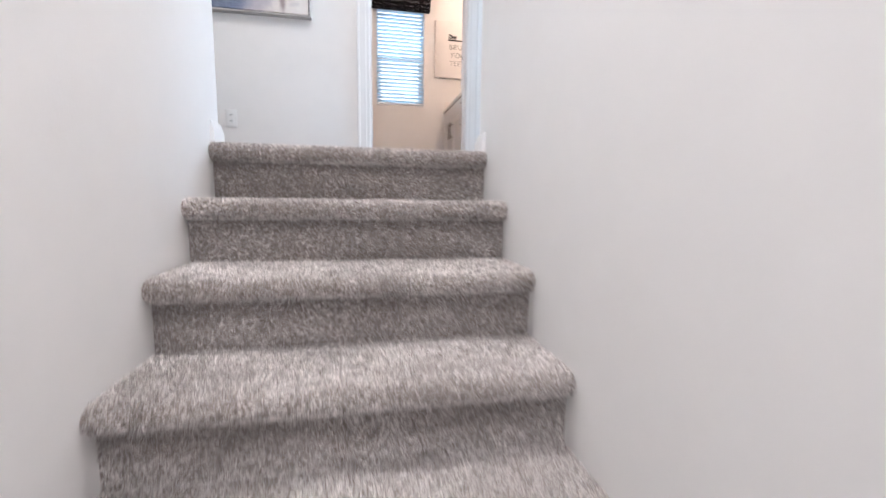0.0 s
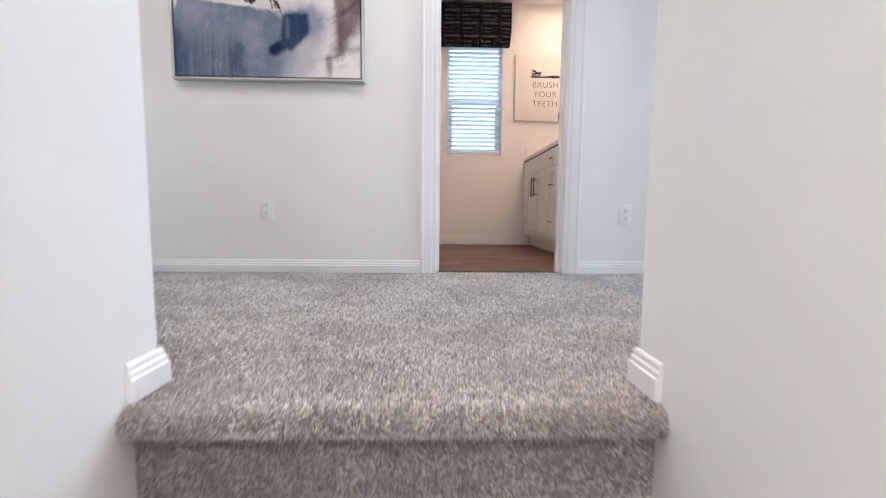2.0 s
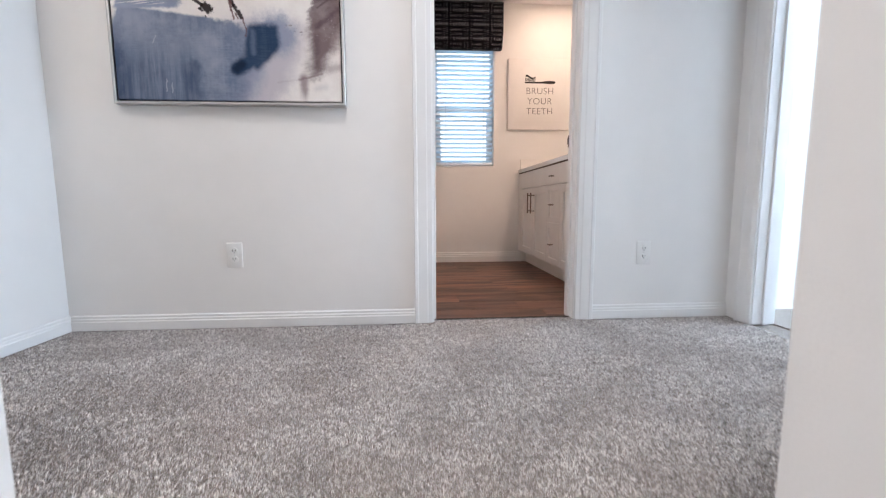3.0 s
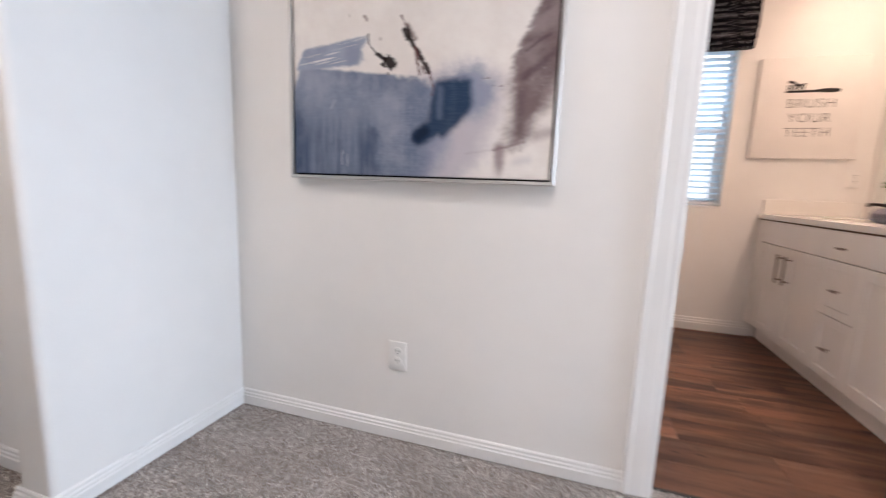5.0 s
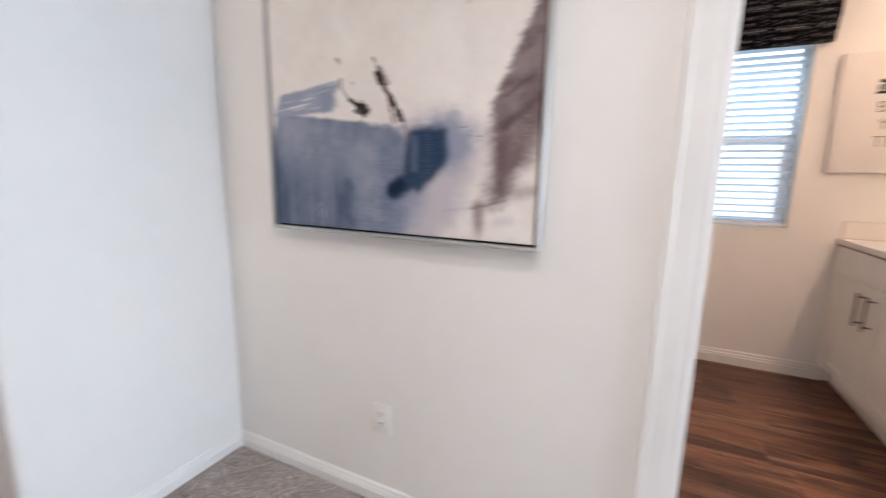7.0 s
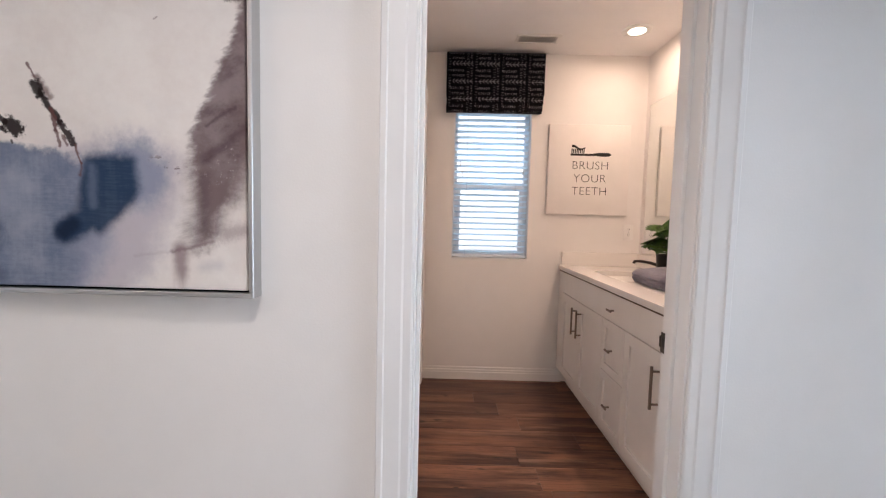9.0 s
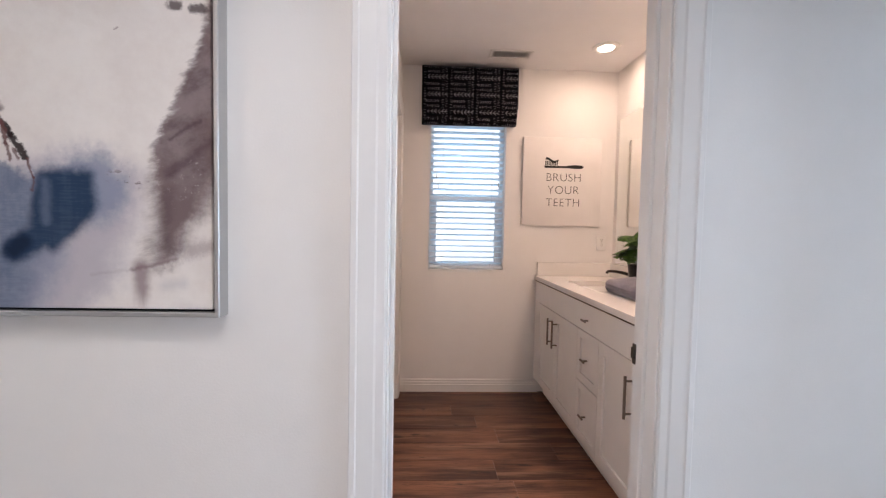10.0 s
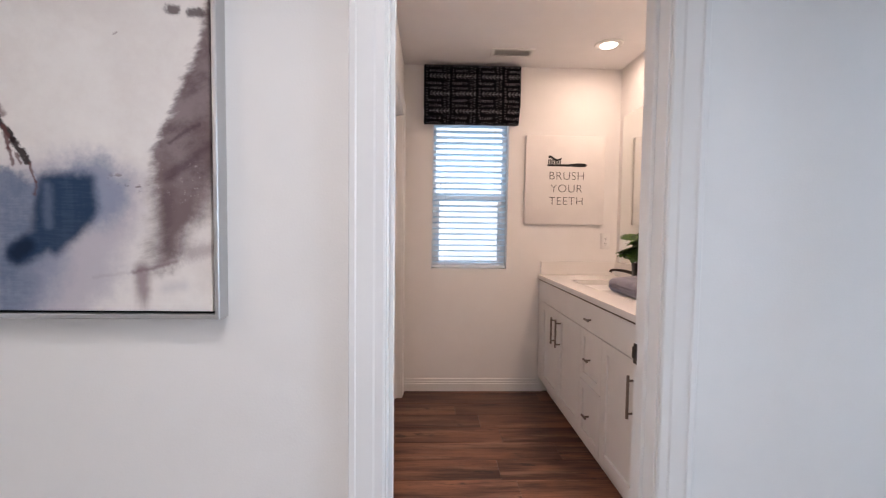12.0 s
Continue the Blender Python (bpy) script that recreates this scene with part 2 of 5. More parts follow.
def painting():
    """An abstract in washes of blue-grey, navy and plum on a warm white ground; x, z in metres from the lower left corner."""
    n = Nodes("abstract_painting")
    p = n.coords("Object")
    x, y, z = n.xyz(p)
    fine = n.noise(p, 46, 5, 0.7)
    fine2 = n.noise(n.vec(n.add(z, 1.3), x, 0.4), 46, 5, 0.7)
    soft = n.noise(p, 9, 4, 0.6)
    soft2 = n.noise(n.vec(n.add(z, 3.1), x, 0.7), 9, 4, 0.6)
    cloud = n.noise(n.vec(x, z, 5.0), 5.5, 6, 0.68)
    streak = n.noise(n.scaled(p, (30.0, 1.0, 2.4)), 1.0, 5, 0.65)
    weave = n.noise(n.scaled(p, (16.0, 1.0, 150.0)), 1.0, 3, 0.6)
    u = n.add(x, n.add(n.mul(n.sub(soft, 0.5), 0.09), n.mul(n.sub(fine, 0.5), 0.05)))
    v = n.add(z, n.add(n.mul(n.sub(soft2, 0.5), 0.09), n.mul(n.sub(fine2, 0.5), 0.05)))
    u1 = n.add(x, n.add(n.mul(n.sub(soft, 0.5), 0.02), n.mul(n.sub(fine, 0.5), 0.016)))
    v1 = n.add(z, n.add(n.mul(n.sub(soft2, 0.5), 0.02), n.mul(n.sub(fine2, 0.5), 0.016)))
    col = n.mix(n.step(cloud, 0.3, 0.7), (0.715, 0.665, 0.635), (0.80, 0.765, 0.735))

    def lay(col, mask, tone, amount=1.0):
        return n.mix(n.mul(mask, amount), col, tone)

    def both(*masks):
        m = masks[0]
        for k in masks[1:]:
            m = n.mul(m, k)
        return m

    def side(a, b, fade, uu=u, vv=v):
        """1 to the left of the way from a to b, with an edge that fades."""
        dx, dz = b[0] - a[0], b[1] - a[1]
        ln = math.hypot(dx, dz)
        d = n.sub(n.mul(n.sub(vv, a[1]), dx / ln), n.mul(n.sub(uu, a[0]), dz / ln))
        return n.step(d, -fade / 2, fade / 2)

    def field(corners, fade, uu=u, vv=v):
        """A convex patch, its corners in order against the clock."""
        return both(*[side(a, b, fade, uu, vv) for a, b in zip(corners, corners[1:] + corners[:1])])

    def stroke(a, b, r, fade, ragged=0.0, uu=u1, vv=v1):
        """A brush mark from a to b, of half width r."""
        dx, dz = b[0] - a[0], b[1] - a[1]
        ll = max(dx * dx + dz * dz, 1e-9)
        pu, pv = n.sub(uu, a[0]), n.sub(vv, a[1])
        t = n.lo(n.hi(n.add(n.mul(pu, dx / ll), n.mul(pv, dz / ll)), 0.0), 1.0)
        qu, qv = n.sub(pu, n.mul(t, dx)), n.sub(pv, n.mul(t, dz))
        d = n.math("SQRT", n.add(n.mul(qu, qu), n.mul(qv, qv)))
        if ragged:
            d = n.add(d, n.mul(n.sub(n.noise(p, 75, 5, 0.75), 0.5), ragged))
        return n.sub(1.0, n.step(d, r - fade / 2, r + fade / 2))

    # lilac haze under and beside the navy patch
    col = lay(col, field([(0.40, -0.2), (0.64, -0.2), (0.72, 0.03), (0.86, 0.11), (0.85, 0.26), (0.72, 0.37), (0.46, 0.33)], 0.10), (0.41, 0.385, 0.445), 0.78)
    col = lay(col, stroke((0.47, -0.02), (0.56, 0.10), 0.05, 0.08, 0, u, v), (0.25, 0.28, 0.385), 0.75)
    # blue-grey wash with runs of paint
    body = both(side((0.48, -0.1), (0.60, 0.30), 0.11), side((0.56, 0.30), (0.46, 0.332), 0.035), side((0.50, 0.330), (0.03, 0.388), 0.014, u1, v1),
                side((0.035, 0.395), (-0.03, 0.25), 0.016, u1, v1))
    tone = n.mix(n.step(n.add(n.mul(cloud, 0.75), n.mul(streak, 0.25)), 0.34, 0.64), (0.105, 0.14, 0.22), (0.25, 0.28, 0.365))
    col = lay(col, body, tone, 0.95)
    col = lay(col, both(body, side((0.5, 0.275), (0.0, 0.315), 0.006, u, v), n.step(weave, 0.35, 0.7)), (0.30, 0.33, 0.42), 0.22)
    slab = both(side((0.0, 0.372), (0.285, 0.382), 0.014, u1, v1), side((0.275, 0.38), (0.308, 0.48), 0.022, u, v1),
                side((0.31, 0.479), (0.03, 0.442), 0.012, u1, v1), side((0.045, 0.445), (0.015, 0.38), 0.012, u1, v1))
    along = n.sub(z, n.mul(x, 0.17))
    scratch = n.noise(n.vec(n.mul(x, 5.0), n.mul(along, 120.0), 0.0), 1.0, 3, 0.6)
    bare = both(n.step(scratch, 0.57, 0.63), n.step(z, 0.385, 0.40))
    col = lay(col, n.mul(slab, n.sub(1.0, n.mul(bare, 0.85))), n.mix(n.step(cloud, 0.4, 0.62), (0.215, 0.25, 0.345), (0.29, 0.325, 0.42)), 0.95)
    deep = both(n.sub(1.0, n.step(v, 0.08, 0.33)), n.sub(1.0, n.step(u, 0.30, 0.42)), n.step(n.add(n.mul(streak, 0.6), n.mul(cloud, 0.4)), 0.36, 0.60))
    col = lay(col, deep, (0.045, 0.075, 0.14), 0.88)
    col = lay(col, both(n.sub(1.0, n.step(u, 0.0, 0.06)), n.sub(1.0, n.step(v, 0.18, 0.32))), (0.04, 0.065, 0.125), 0.8)
    col = lay(col, stroke((0.325, 0.15), (0.345, 0.03), 0.022, 0.05, 0.02, u, v), (0.045, 0.075, 0.14), 0.65)
    for a, b in (((0.158, 0.235), (0.172, 0.262)), ((0.205, 0.035), (0.206, 0.085)), ((0.228, 0.03), (0.228, 0.07))):
        col = lay(col, stroke(a, b, 0.0022, 0.003), (0.55, 0.55, 0.60), 0.4)
    # blue bloom round the navy patch
    col = lay(col, field([(0.57, 0.20), (0.72, 0.20), (0.765, 0.27), (0.72, 0.365), (0.64, 0.355), (0.57, 0.31)], 0.075), (0.225, 0.26, 0.36), 0.85)
    # navy patch and its foot
    patch = field([(0.535, 0.175), (0.585, 0.125), (0.655, 0.175), (0.692, 0.235), (0.682, 0.325), (0.56, 0.318), (0.548, 0.28)], 0.032, u1, v1)
    foot = stroke((0.508, 0.135), (0.59, 0.185), 0.030, 0.028)
    navy = n.hi(patch, foot)
    col = lay(col, navy, (0.016, 0.040, 0.090), 0.97)
    col = lay(col, both(navy, n.step(n.add(n.mul(streak, 0.5), n.mul(weave, 0.5)), 0.46, 0.62)), (0.075, 0.115, 0.19), 0.25)
    col = lay(col, stroke((0.575, 0.20), (0.575, 0.29), 0.010, 0.02), (0.15, 0.19, 0.28), 0.5)
    col = lay(col, stroke((0.505, 0.133), (0.522, 0.150), 0.020, 0.026, 0.012), (0.008, 0.018, 0.045), 0.95)
    # plum column, feathered on one side and fading on the other
    left = 0.772
    for v0, v1_, dx in ((0.10, 0.27, 0.020), (0.27, 0.372, 0.014), (0.372, 0.476, 0.051), (0.476, 0.58, 0.047), (0.58, 0.644, 0.022), (0.644, 0.78, 0.030)):
        left = n.add(left, n.mul(n.math("MULTIPLY_ADD", z, 1 / (v1_ - v0), -v0 / (v1_ - v0), clamp=True), dx))
    feather = n.noise(n.vec(n.mul(n.add(x, n.mul(z, 0.6)), 16.0), n.mul(n.sub(z, n.mul(x, 0.35)), 40.0), 1.0), 1.0, 6, 0.75)
    left = n.add(left, n.add(n.mul(n.sub(feather, 0.5), 0.06), n.mul(n.sub(soft2, 0.5), 0.05)))
    right = 0.835
    for v0, v1_, dx in ((0.06, 0.158, 0.065), (0.158, 0.247, 0.045), (0.247, 0.372, 0.055), (0.372, 0.50, 0.14)):
        right = n.add(right, n.mul(n.step(v, v0, v1_), dx))
    plum = both(n.step(x, n.sub(left, 0.008), n.add(left, n.add(0.018, n.mul(n.sub(1.0, n.step(z, 0.15, 0.42)), 0.06)))), n.sub(1.0, n.step(u, n.sub(right, 0.05), n.add(right, 0.045))), n.step(n.sub(v, n.mul(n.sub(x, 0.8), 0.35)), 0.055, 0.125))
    col = lay(col, plum, (0.15, 0.102, 0.106), 0.95)
    col = lay(col, both(plum, n.step(cloud, 0.45, 0.66)), (0.285, 0.235, 0.24), 0.65)
    shadow = n.noise(n.vec(n.mul(n.add(x, z), 5.0), n.mul(n.sub(z, n.mul(x, 0.6)), 9.0), 2.0), 1.0, 7, 0.72)
    col = lay(col, both(plum, n.step(shadow, 0.46, 0.68)), (0.085, 0.052, 0.058), 0.6)
    speck = both(plum, n.step(n.noise(p, 95, 3, 0.6), 0.62, 0.70), n.step(v, 0.22, 0.27), n.sub(1.0, n.step(v, 0.33, 0.38)))
    col = lay(col, speck, (0.45, 0.40, 0.395), 0.6)
    col = lay(col, stroke((0.855, 0.395), (0.925, 0.44), 0.004, 0.010), (0.065, 0.04, 0.045), 0.6)
    col = lay(col, stroke((0.85, 0.315), (0.96, 0.40), 0.010, 0.022), (0.075, 0.045, 0.052), 0.6)
    col = lay(col, stroke((0.845, 0.27), (0.84, 0.15), 0.012, 0.03, 0.02), (0.095, 0.062, 0.068), 0.5)
    # drip, tide line and smudges low down
    drip = both(stroke((0.784, 0.10), (0.786, 0.01), 0.016, 0.026), n.step(n.add(z, n.mul(streak, 0.09)), 0.025, 0.10))
    col = lay(col, drip, (0.245, 0.175, 0.185), 0.8)
    col = lay(col, stroke((0.675, 0.080), (0.765, 0.092), 0.003, 0.008), (0.30, 0.25, 0.28), 0.25)
    col = lay(col, stroke((0.765, 0.092), (0.865, 0.118), 0.004, 0.010, 0.006), (0.20, 0.135, 0.145), 0.7)
    col = lay(col, stroke((0.905, 0.135), (0.945, 0.148), 0.016, 0.03, 0.03), (0.30, 0.24, 0.25), 0.6)
    col = lay(col, stroke((0.84, 0.055), (0.88, 0.06), 0.010, 0.03), (0.50, 0.48, 0.50), 0.5)
    spot = both(n.step(n.noise(n.vec(n.add(x, 1.7), n.mul(z, 1.8), 0.3), 52, 2), 0.57, 0.64), stroke((0.735, 0.305), (0.785, 0.30), 0.018, 0.025, 0, x, z))
    col = lay(col, spot, (0.17, 0.13, 0.14), 0.75)
    # dark splashes
    ink, brown = (0.012, 0.005, 0.005), (0.115, 0.048, 0.046)
    for a, b, r, fade, ragged, tone, amount in (
            ((0.307, 0.482), (0.308, 0.452), 0.0022, 0.003, 0.0, ink, 0.85),
            ((0.308, 0.452), (0.340, 0.412), 0.0020, 0.003, 0.0, ink, 0.85),
            ((0.340, 0.411), (0.372, 0.393), 0.0065, 0.005, 0.016, ink, 0.95),
            ((0.384, 0.388), (0.400, 0.376), 0.0190, 0.010, 0.050, ink, 0.97),
            ((0.360, 0.378), (0.372, 0.372), 0.0050, 0.005, 0.020, ink, 0.9),
            ((0.385, 0.347), (0.387, 0.343), 0.0035, 0.003, 0.0, ink, 0.8),
            ((0.428, 0.532), (0.446, 0.498), 0.0030, 0.004, 0.004, brown, 0.85),
            ((0.450, 0.500), (0.482, 0.455), 0.0085, 0.012, 0.020, brown, 0.7),
            ((0.447, 0.482), (0.458, 0.460), 0.0125, 0.009, 0.034, ink, 0.95),
            ((0.458, 0.464), (0.505, 0.398), 0.0075, 0.006, 0.018, ink, 0.95),
            ((0.505, 0.398), (0.534, 0.345), 0.0075, 0.006, 0.022, (0.02, 0.009, 0.01), 0.95),
            ((0.487, 0.425), (0.494, 0.378), 0.0065, 0.006, 0.020, brown, 0.9),
            ((0.494, 0.378), (0.501, 0.340), 0.0045, 0.005, 0.016, brown, 0.8),
            ((0.510, 0.365), (0.518, 0.342), 0.0040, 0.004, 0.014, brown, 0.75),
            ((0.538, 0.342), (0.553, 0.300), 0.0024, 0.004, 0.004, brown, 0.85),
            ((0.553, 0.300), (0.548, 0.268), 0.0026, 0.006, 0.006, brown, 0.7),
            ((0.293, 0.540), (0.299, 0.528), 0.0050, 0.006, 0.006, brown, 0.65),
            ((0.352, 0.462), (0.353, 0.460), 0.0050, 0.006, 0.0, brown, 0.45),
            ((0.232, 0.552), (0.234, 0.545), 0.0025, 0.004, 0.0, brown, 0.35),
            ((0.862, 0.697), (0.872, 0.698), 0.0110, 0.010, 0.022, (0.07, 0.045, 0.05), 0.85),
            ((0.908, 0.694), (0.930, 0.690), 0.0095, 0.010, 0.024, (0.07, 0.045, 0.05), 0.85),
            ((0.730, 0.640), (0.740, 0.643), 0.0016, 0.003, 0.0, brown, 0.5)):
        col = lay(col, stroke(a, b, r, fade, ragged), tone, amount)
    n.color(col).rough(0.75).set(Specular_IOR_Level=0.15)
    w = n.mul(n.math("SINE", n.mul(x, 3300.0)), n.math("SINE", n.mul(z, 3300.0)))
    n.bump(n.add(n.mul(w, 0.3), fine), 0.12, 0.0012)
    return n.mat


M_ART = painting()


def arrow_cloth():
    """Black cloth printed with rows and columns of white chevrons; x, z in metres."""
    n = Nodes("printed_black_cloth")
    p = n.coords("Object")
    x, y, z = n.xyz(p)
    j = n.mul(n.sub(n.noise(p, 45, 3), 0.5), 0.006)
    x, z = n.add(x, j), n.add(z, n.mul(j, -0.8))
    PX, PZ = 0.189, 0.122

    def chevrons(a, b, pitch, half, thick, way):
        """Arrowheads along a, centred on b = 0; way 1 points them towards smaller a."""
        d = n.math("ABSOLUTE", b)
        c = n.math("FLOORED_MODULO", n.sub(a, n.mul(d, way)), pitch)
        return n.mul(n.sub(1.0, n.step(c, thick * 0.7, thick * 1.3)), n.sub(1.0, n.step(d, half * 0.9, half * 1.1)))

    def within(a, lo, hi):
        return n.mul(n.step(a, lo - 0.001, lo + 0.001), n.sub(1.0, n.step(a, hi - 0.001, hi + 0.001)))

    a = n.math("FLOORED_MODULO", n.sub(x, 0.676), PX)
    a2 = n.math("FLOORED_MODULO", n.sub(x, 0.656), PX)
    c = n.math("FLOORED_MODULO", n.sub(z, 2.269), PZ)
    big = n.mul(chevrons(a, n.sub(c, 0.061), 0.0255, 0.0165, 0.0048, 1.0), within(a, 0.002, 0.147))
    rule = n.mul(n.mul(n.sub(1.0, n.step(n.math("ABSOLUTE", n.sub(c, 0.061)), 0.0010, 0.0024)), within(a, 0.002, 0.147)), 0.6)
    small = n.mul(chevrons(a, n.sub(c, 0.099), 0.0150, 0.0080, 0.0032, 1.0), within(a, 0.0, 0.085))
    back = n.mul(chevrons(a2, n.sub(c, 0.012), 0.0165, 0.0095, 0.0036, -1.0), within(a2, 0.0, 0.105))
    gap = n.hi(n.sub(1.0, n.step(c, 0.034, 0.038)), n.step(c, 0.084, 0.088))
    up = n.mul(n.mul(chevrons(z, n.sub(a, 0.112), 0.0175, 0.0080, 0.0030, -1.0), gap), 0.75)
    down = n.mul(n.mul(chevrons(z, n.sub(a, 0.137), 0.0175, 0.0080, 0.0030, 1.0), gap), 0.75)
    column = n.mul(n.mul(chevrons(z, n.sub(a, 0.172), 0.0190, 0.0075, 0.0032, 1.0), within(c, 0.006, 0.112)), 0.8)
    ink = n.hi(n.hi(n.hi(big, rule), n.hi(small, back)), n.hi(n.hi(up, down), column))
    ink = n.mul(ink, n.step(n.noise(p, 70, 3), 0.32, 0.60))
    n.color(n.mix(n.mul(ink, 0.85), (0.0035, 0.0035, 0.006), (0.40, 0.39, 0.41))).rough(0.95).set(Specular_IOR_Level=0.1)
    n.bump(n.noise(p, 700, 2), 0.25, 0.0006)
    return n.mat


M_CLOTH = arrow_cloth()


def towel_mat():
    n = Nodes("grey_terry")
    p = n.coords("Object")
    f = n.noise(p, 420, 3, 0.7)
    g = n.noise(p, 14, 3)
    n.color(n.mix(n.step(n.add(n.mul(f, 0.6), n.mul(g, 0.4)), 0.35, 0.65), (0.095, 0.086, 0.125), (0.19, 0.175, 0.235))).rough(0.95)
    n.bump(f, 0.8, 0.003).set(Sheen_Weight=0.4)
    return n.mat


def leaf_mat():
    n = Nodes("monstera_leaf")
    p = n.coords("Object")
    f = n.noise(p, 30, 3)
    c = n.mix(n.island(), (0.04, 0.105, 0.016), (0.11, 0.23, 0.035))
    n.color(n.mix(n.step(f, 0.4, 0.7), c, (0.035, 0.09, 0.02))).rough(0.45)
    n.bump(n.noise(p, 90, 2), 0.2, 0.001)
    return n.mat


M_TOWEL, M_LEAF = towel_mat(), leaf_mat()
M_STEM = plain_paint("green_stem", (0.06, 0.11, 0.03), 0.5, 0.0)
M_VASE = plain_paint("blue_grey_glaze", (0.085, 0.12, 0.145), 0.3, 0.2)
# dark brown that stands for the shade line under the vanity slab
M_SHADELINE = plain_paint("brown_shade_line", (0.10, 0.062, 0.042), 0.7, 0.1)
M_GLASS = Nodes("window_glass").color((1, 1, 1)).rough(0.02).set(Transmission_Weight=1.0, IOR=1.02).mat
M_CORD = plain_paint("blind_cord", (0.6, 0.62, 0.66), 0.7, 0.0)


def glow(name, tone, strength):
    n = Nodes(name)
    n.color((0.8, 0.8, 0.8)).set(Emission_Color=(*tone, 1.0), Emission_Strength=strength)
    return n.mat


M_LENS = glow("lit_lamp_lens", (1.0, 0.86, 0.66), 5.0)
M_OUTSIDE = glow("bright_sky_backdrop", (0.84, 0.94, 1.0), 0.74)

# ---- building blocks ----


def box(bm, x0, x1, y0, y1, z0, z1, r=0.0, seg=2):
    """A box between two corners, with rounded edges of radius r."""
    t = bmesh.new()
    bmesh.ops.create_cube(t, size=1.0, matrix=Matrix.Translation(((x0 + x1) / 2, (y0 + y1) / 2, (z0 + z1) / 2)) @ Matrix.Diagonal((abs(x1 - x0), abs(y1 - y0), abs(z1 - z0), 1)))
    if r > 0:
        bmesh.ops.bevel(t, geom=t.edges[:], offset=r, segments=seg, profile=0.5, affect="EDGES")
    me = bpy.data.meshes.new("t")
    t.to_mesh(me)
    t.free()
    bm.from_mesh(me)
    bpy.data.meshes.remove(me)
    return bm


def B(*a, **k):
    return box(bmesh.new(), *a, **k)


def tube(bm, a, b, r0, r1=None, seg=14):
    """A closed round bar from a to b."""
    a, b = Vector(a), Vector(b)
    d = b - a
    m = Matrix.Translation((a + b) / 2) @ d.to_track_quat("Z", "Y").to_matrix().to_4x4()
    bmesh.ops.create_cone(bm, cap_ends=True, segments=seg, radius1=r0, radius2=r0 if r1 is None else r1, depth=d.length, matrix=m)
    return bm


def turned(bm, profile, x, y, seg=28):
    """A body turned about the upright axis through x, y from (radius, height) pairs."""
    rings = [[bm.verts.new((x + r * math.cos(2 * math.pi * i / seg), y + r * math.sin(2 * math.pi * i / seg), z)) for i in range(seg)] for r, z in profile]
    for p, q in zip(rings, rings[1:]):
        for i in range(seg):
            bm.faces.new((p[i], p[(i + 1) % seg], q[(i + 1) % seg], q[i]))
    bm.faces.new(list(reversed(rings[0])))
    bm.faces.new(rings[-1])
    return bm


def prism(bm, profile, path):
    """Sweeps a closed profile of (out, up) pairs along level or upright straight runs: path is a list of (origin, out, up) frames."""
    rings = [[bm.verts.new(Vector(o) + Vector(a) * p + Vector(b) * q) for p, q in profile] for o, a, b in path]
    k = len(profile)
    for p, q in zip(rings, rings[1:]):
        for i in range(k):
            bm.faces.new((p[i], p[(i + 1) % k], q[(i + 1) % k], q[i]))
    bm.faces.new(list(reversed(rings[0])))
    bm.faces.new(rings[-1])
    bmesh.ops.recalc_face_normals(bm, faces=bm.faces[:])
    return bm


def mesh_of(name, bm, material, smooth=False):
    bmesh.ops.recalc_face_normals(bm, faces=bm.faces[:])
    me = bpy.data.meshes.new(name)
    bm.to_mesh(me)
    bm.free()
    if material:
        me.materials.append(material)
    if smooth:
        me.polygons.foreach_set("use_smooth", [True] * len(me.polygons))
        me.set_sharp_from_angle(angle=radians(40))
    return me


def thing(name, x=0.0, y=0.0, z=0.0, label="", category="", group="", kind="", turn=0.0):
    ob = new(name)
    ob.empty_display_size = 0.05
    ob.matrix_world = pose(x, y, z, 0, 0, turn)
    return tagged(ob, label, category, group, kind)


def part(name, bm, material, parent=None, label="", smooth=False, local=False):
    """One mesh under a thing or a part; local: its coordinates are the parent's own."""
    ob = new(name, bm if isinstance(bm, bpy.types.Mesh) else mesh_of(name, bm, material, smooth))
    if parent is not None:
        ob.parent = parent
        if not local:
            top, m = parent, Matrix.Identity(4)
            while top is not None:
                m = top.matrix_basis @ m if top.parent is None else top.matrix_parent_inverse @ top.matrix_basis @ m
                top = top.parent
            ob.matrix_parent_inverse = m.inverted()
    if label:
        ob["label"] = label
    return ob


def solid(name, bm, material, label="", category="", group="", kind="", smooth=False):
    return tagged(part(name, bm, material, smooth=smooth), label, category, group, kind)


def setting(name, bm, material, label, category):
    return solid(name, bm, material, label, category, kind="structure")

# ---- the setting: landing, stairs, bathroom, rooms beyond ----
H = 2.44          # ceiling height over the landing
NORTH = 3.512     # face of the wall with the painting
RISE, GOING, TOP_RISER = 0.183, 0.2335, 1.959
STEPS = 10
SX0, SX1 = 0.033, 0.975   # the faces of the stair walls
SOUTH = 2.035     # where the stair walls end
LOW = -RISE * STEPS

# north wall, with the bathroom doorway
bm = bmesh.new()
box(bm, -1.25, 0.572, NORTH, NORTH + 0.12, 0, H)
box(bm, 1.298, 2.20, NORTH, NORTH + 0.12, 0, H)
box(bm, 0.572, 1.298, NORTH, NORTH + 0.12, 2.05, H)
setting("wall_north", bm, M_WALL, "off-white painted wall with a doorway to the bathroom", "wall")
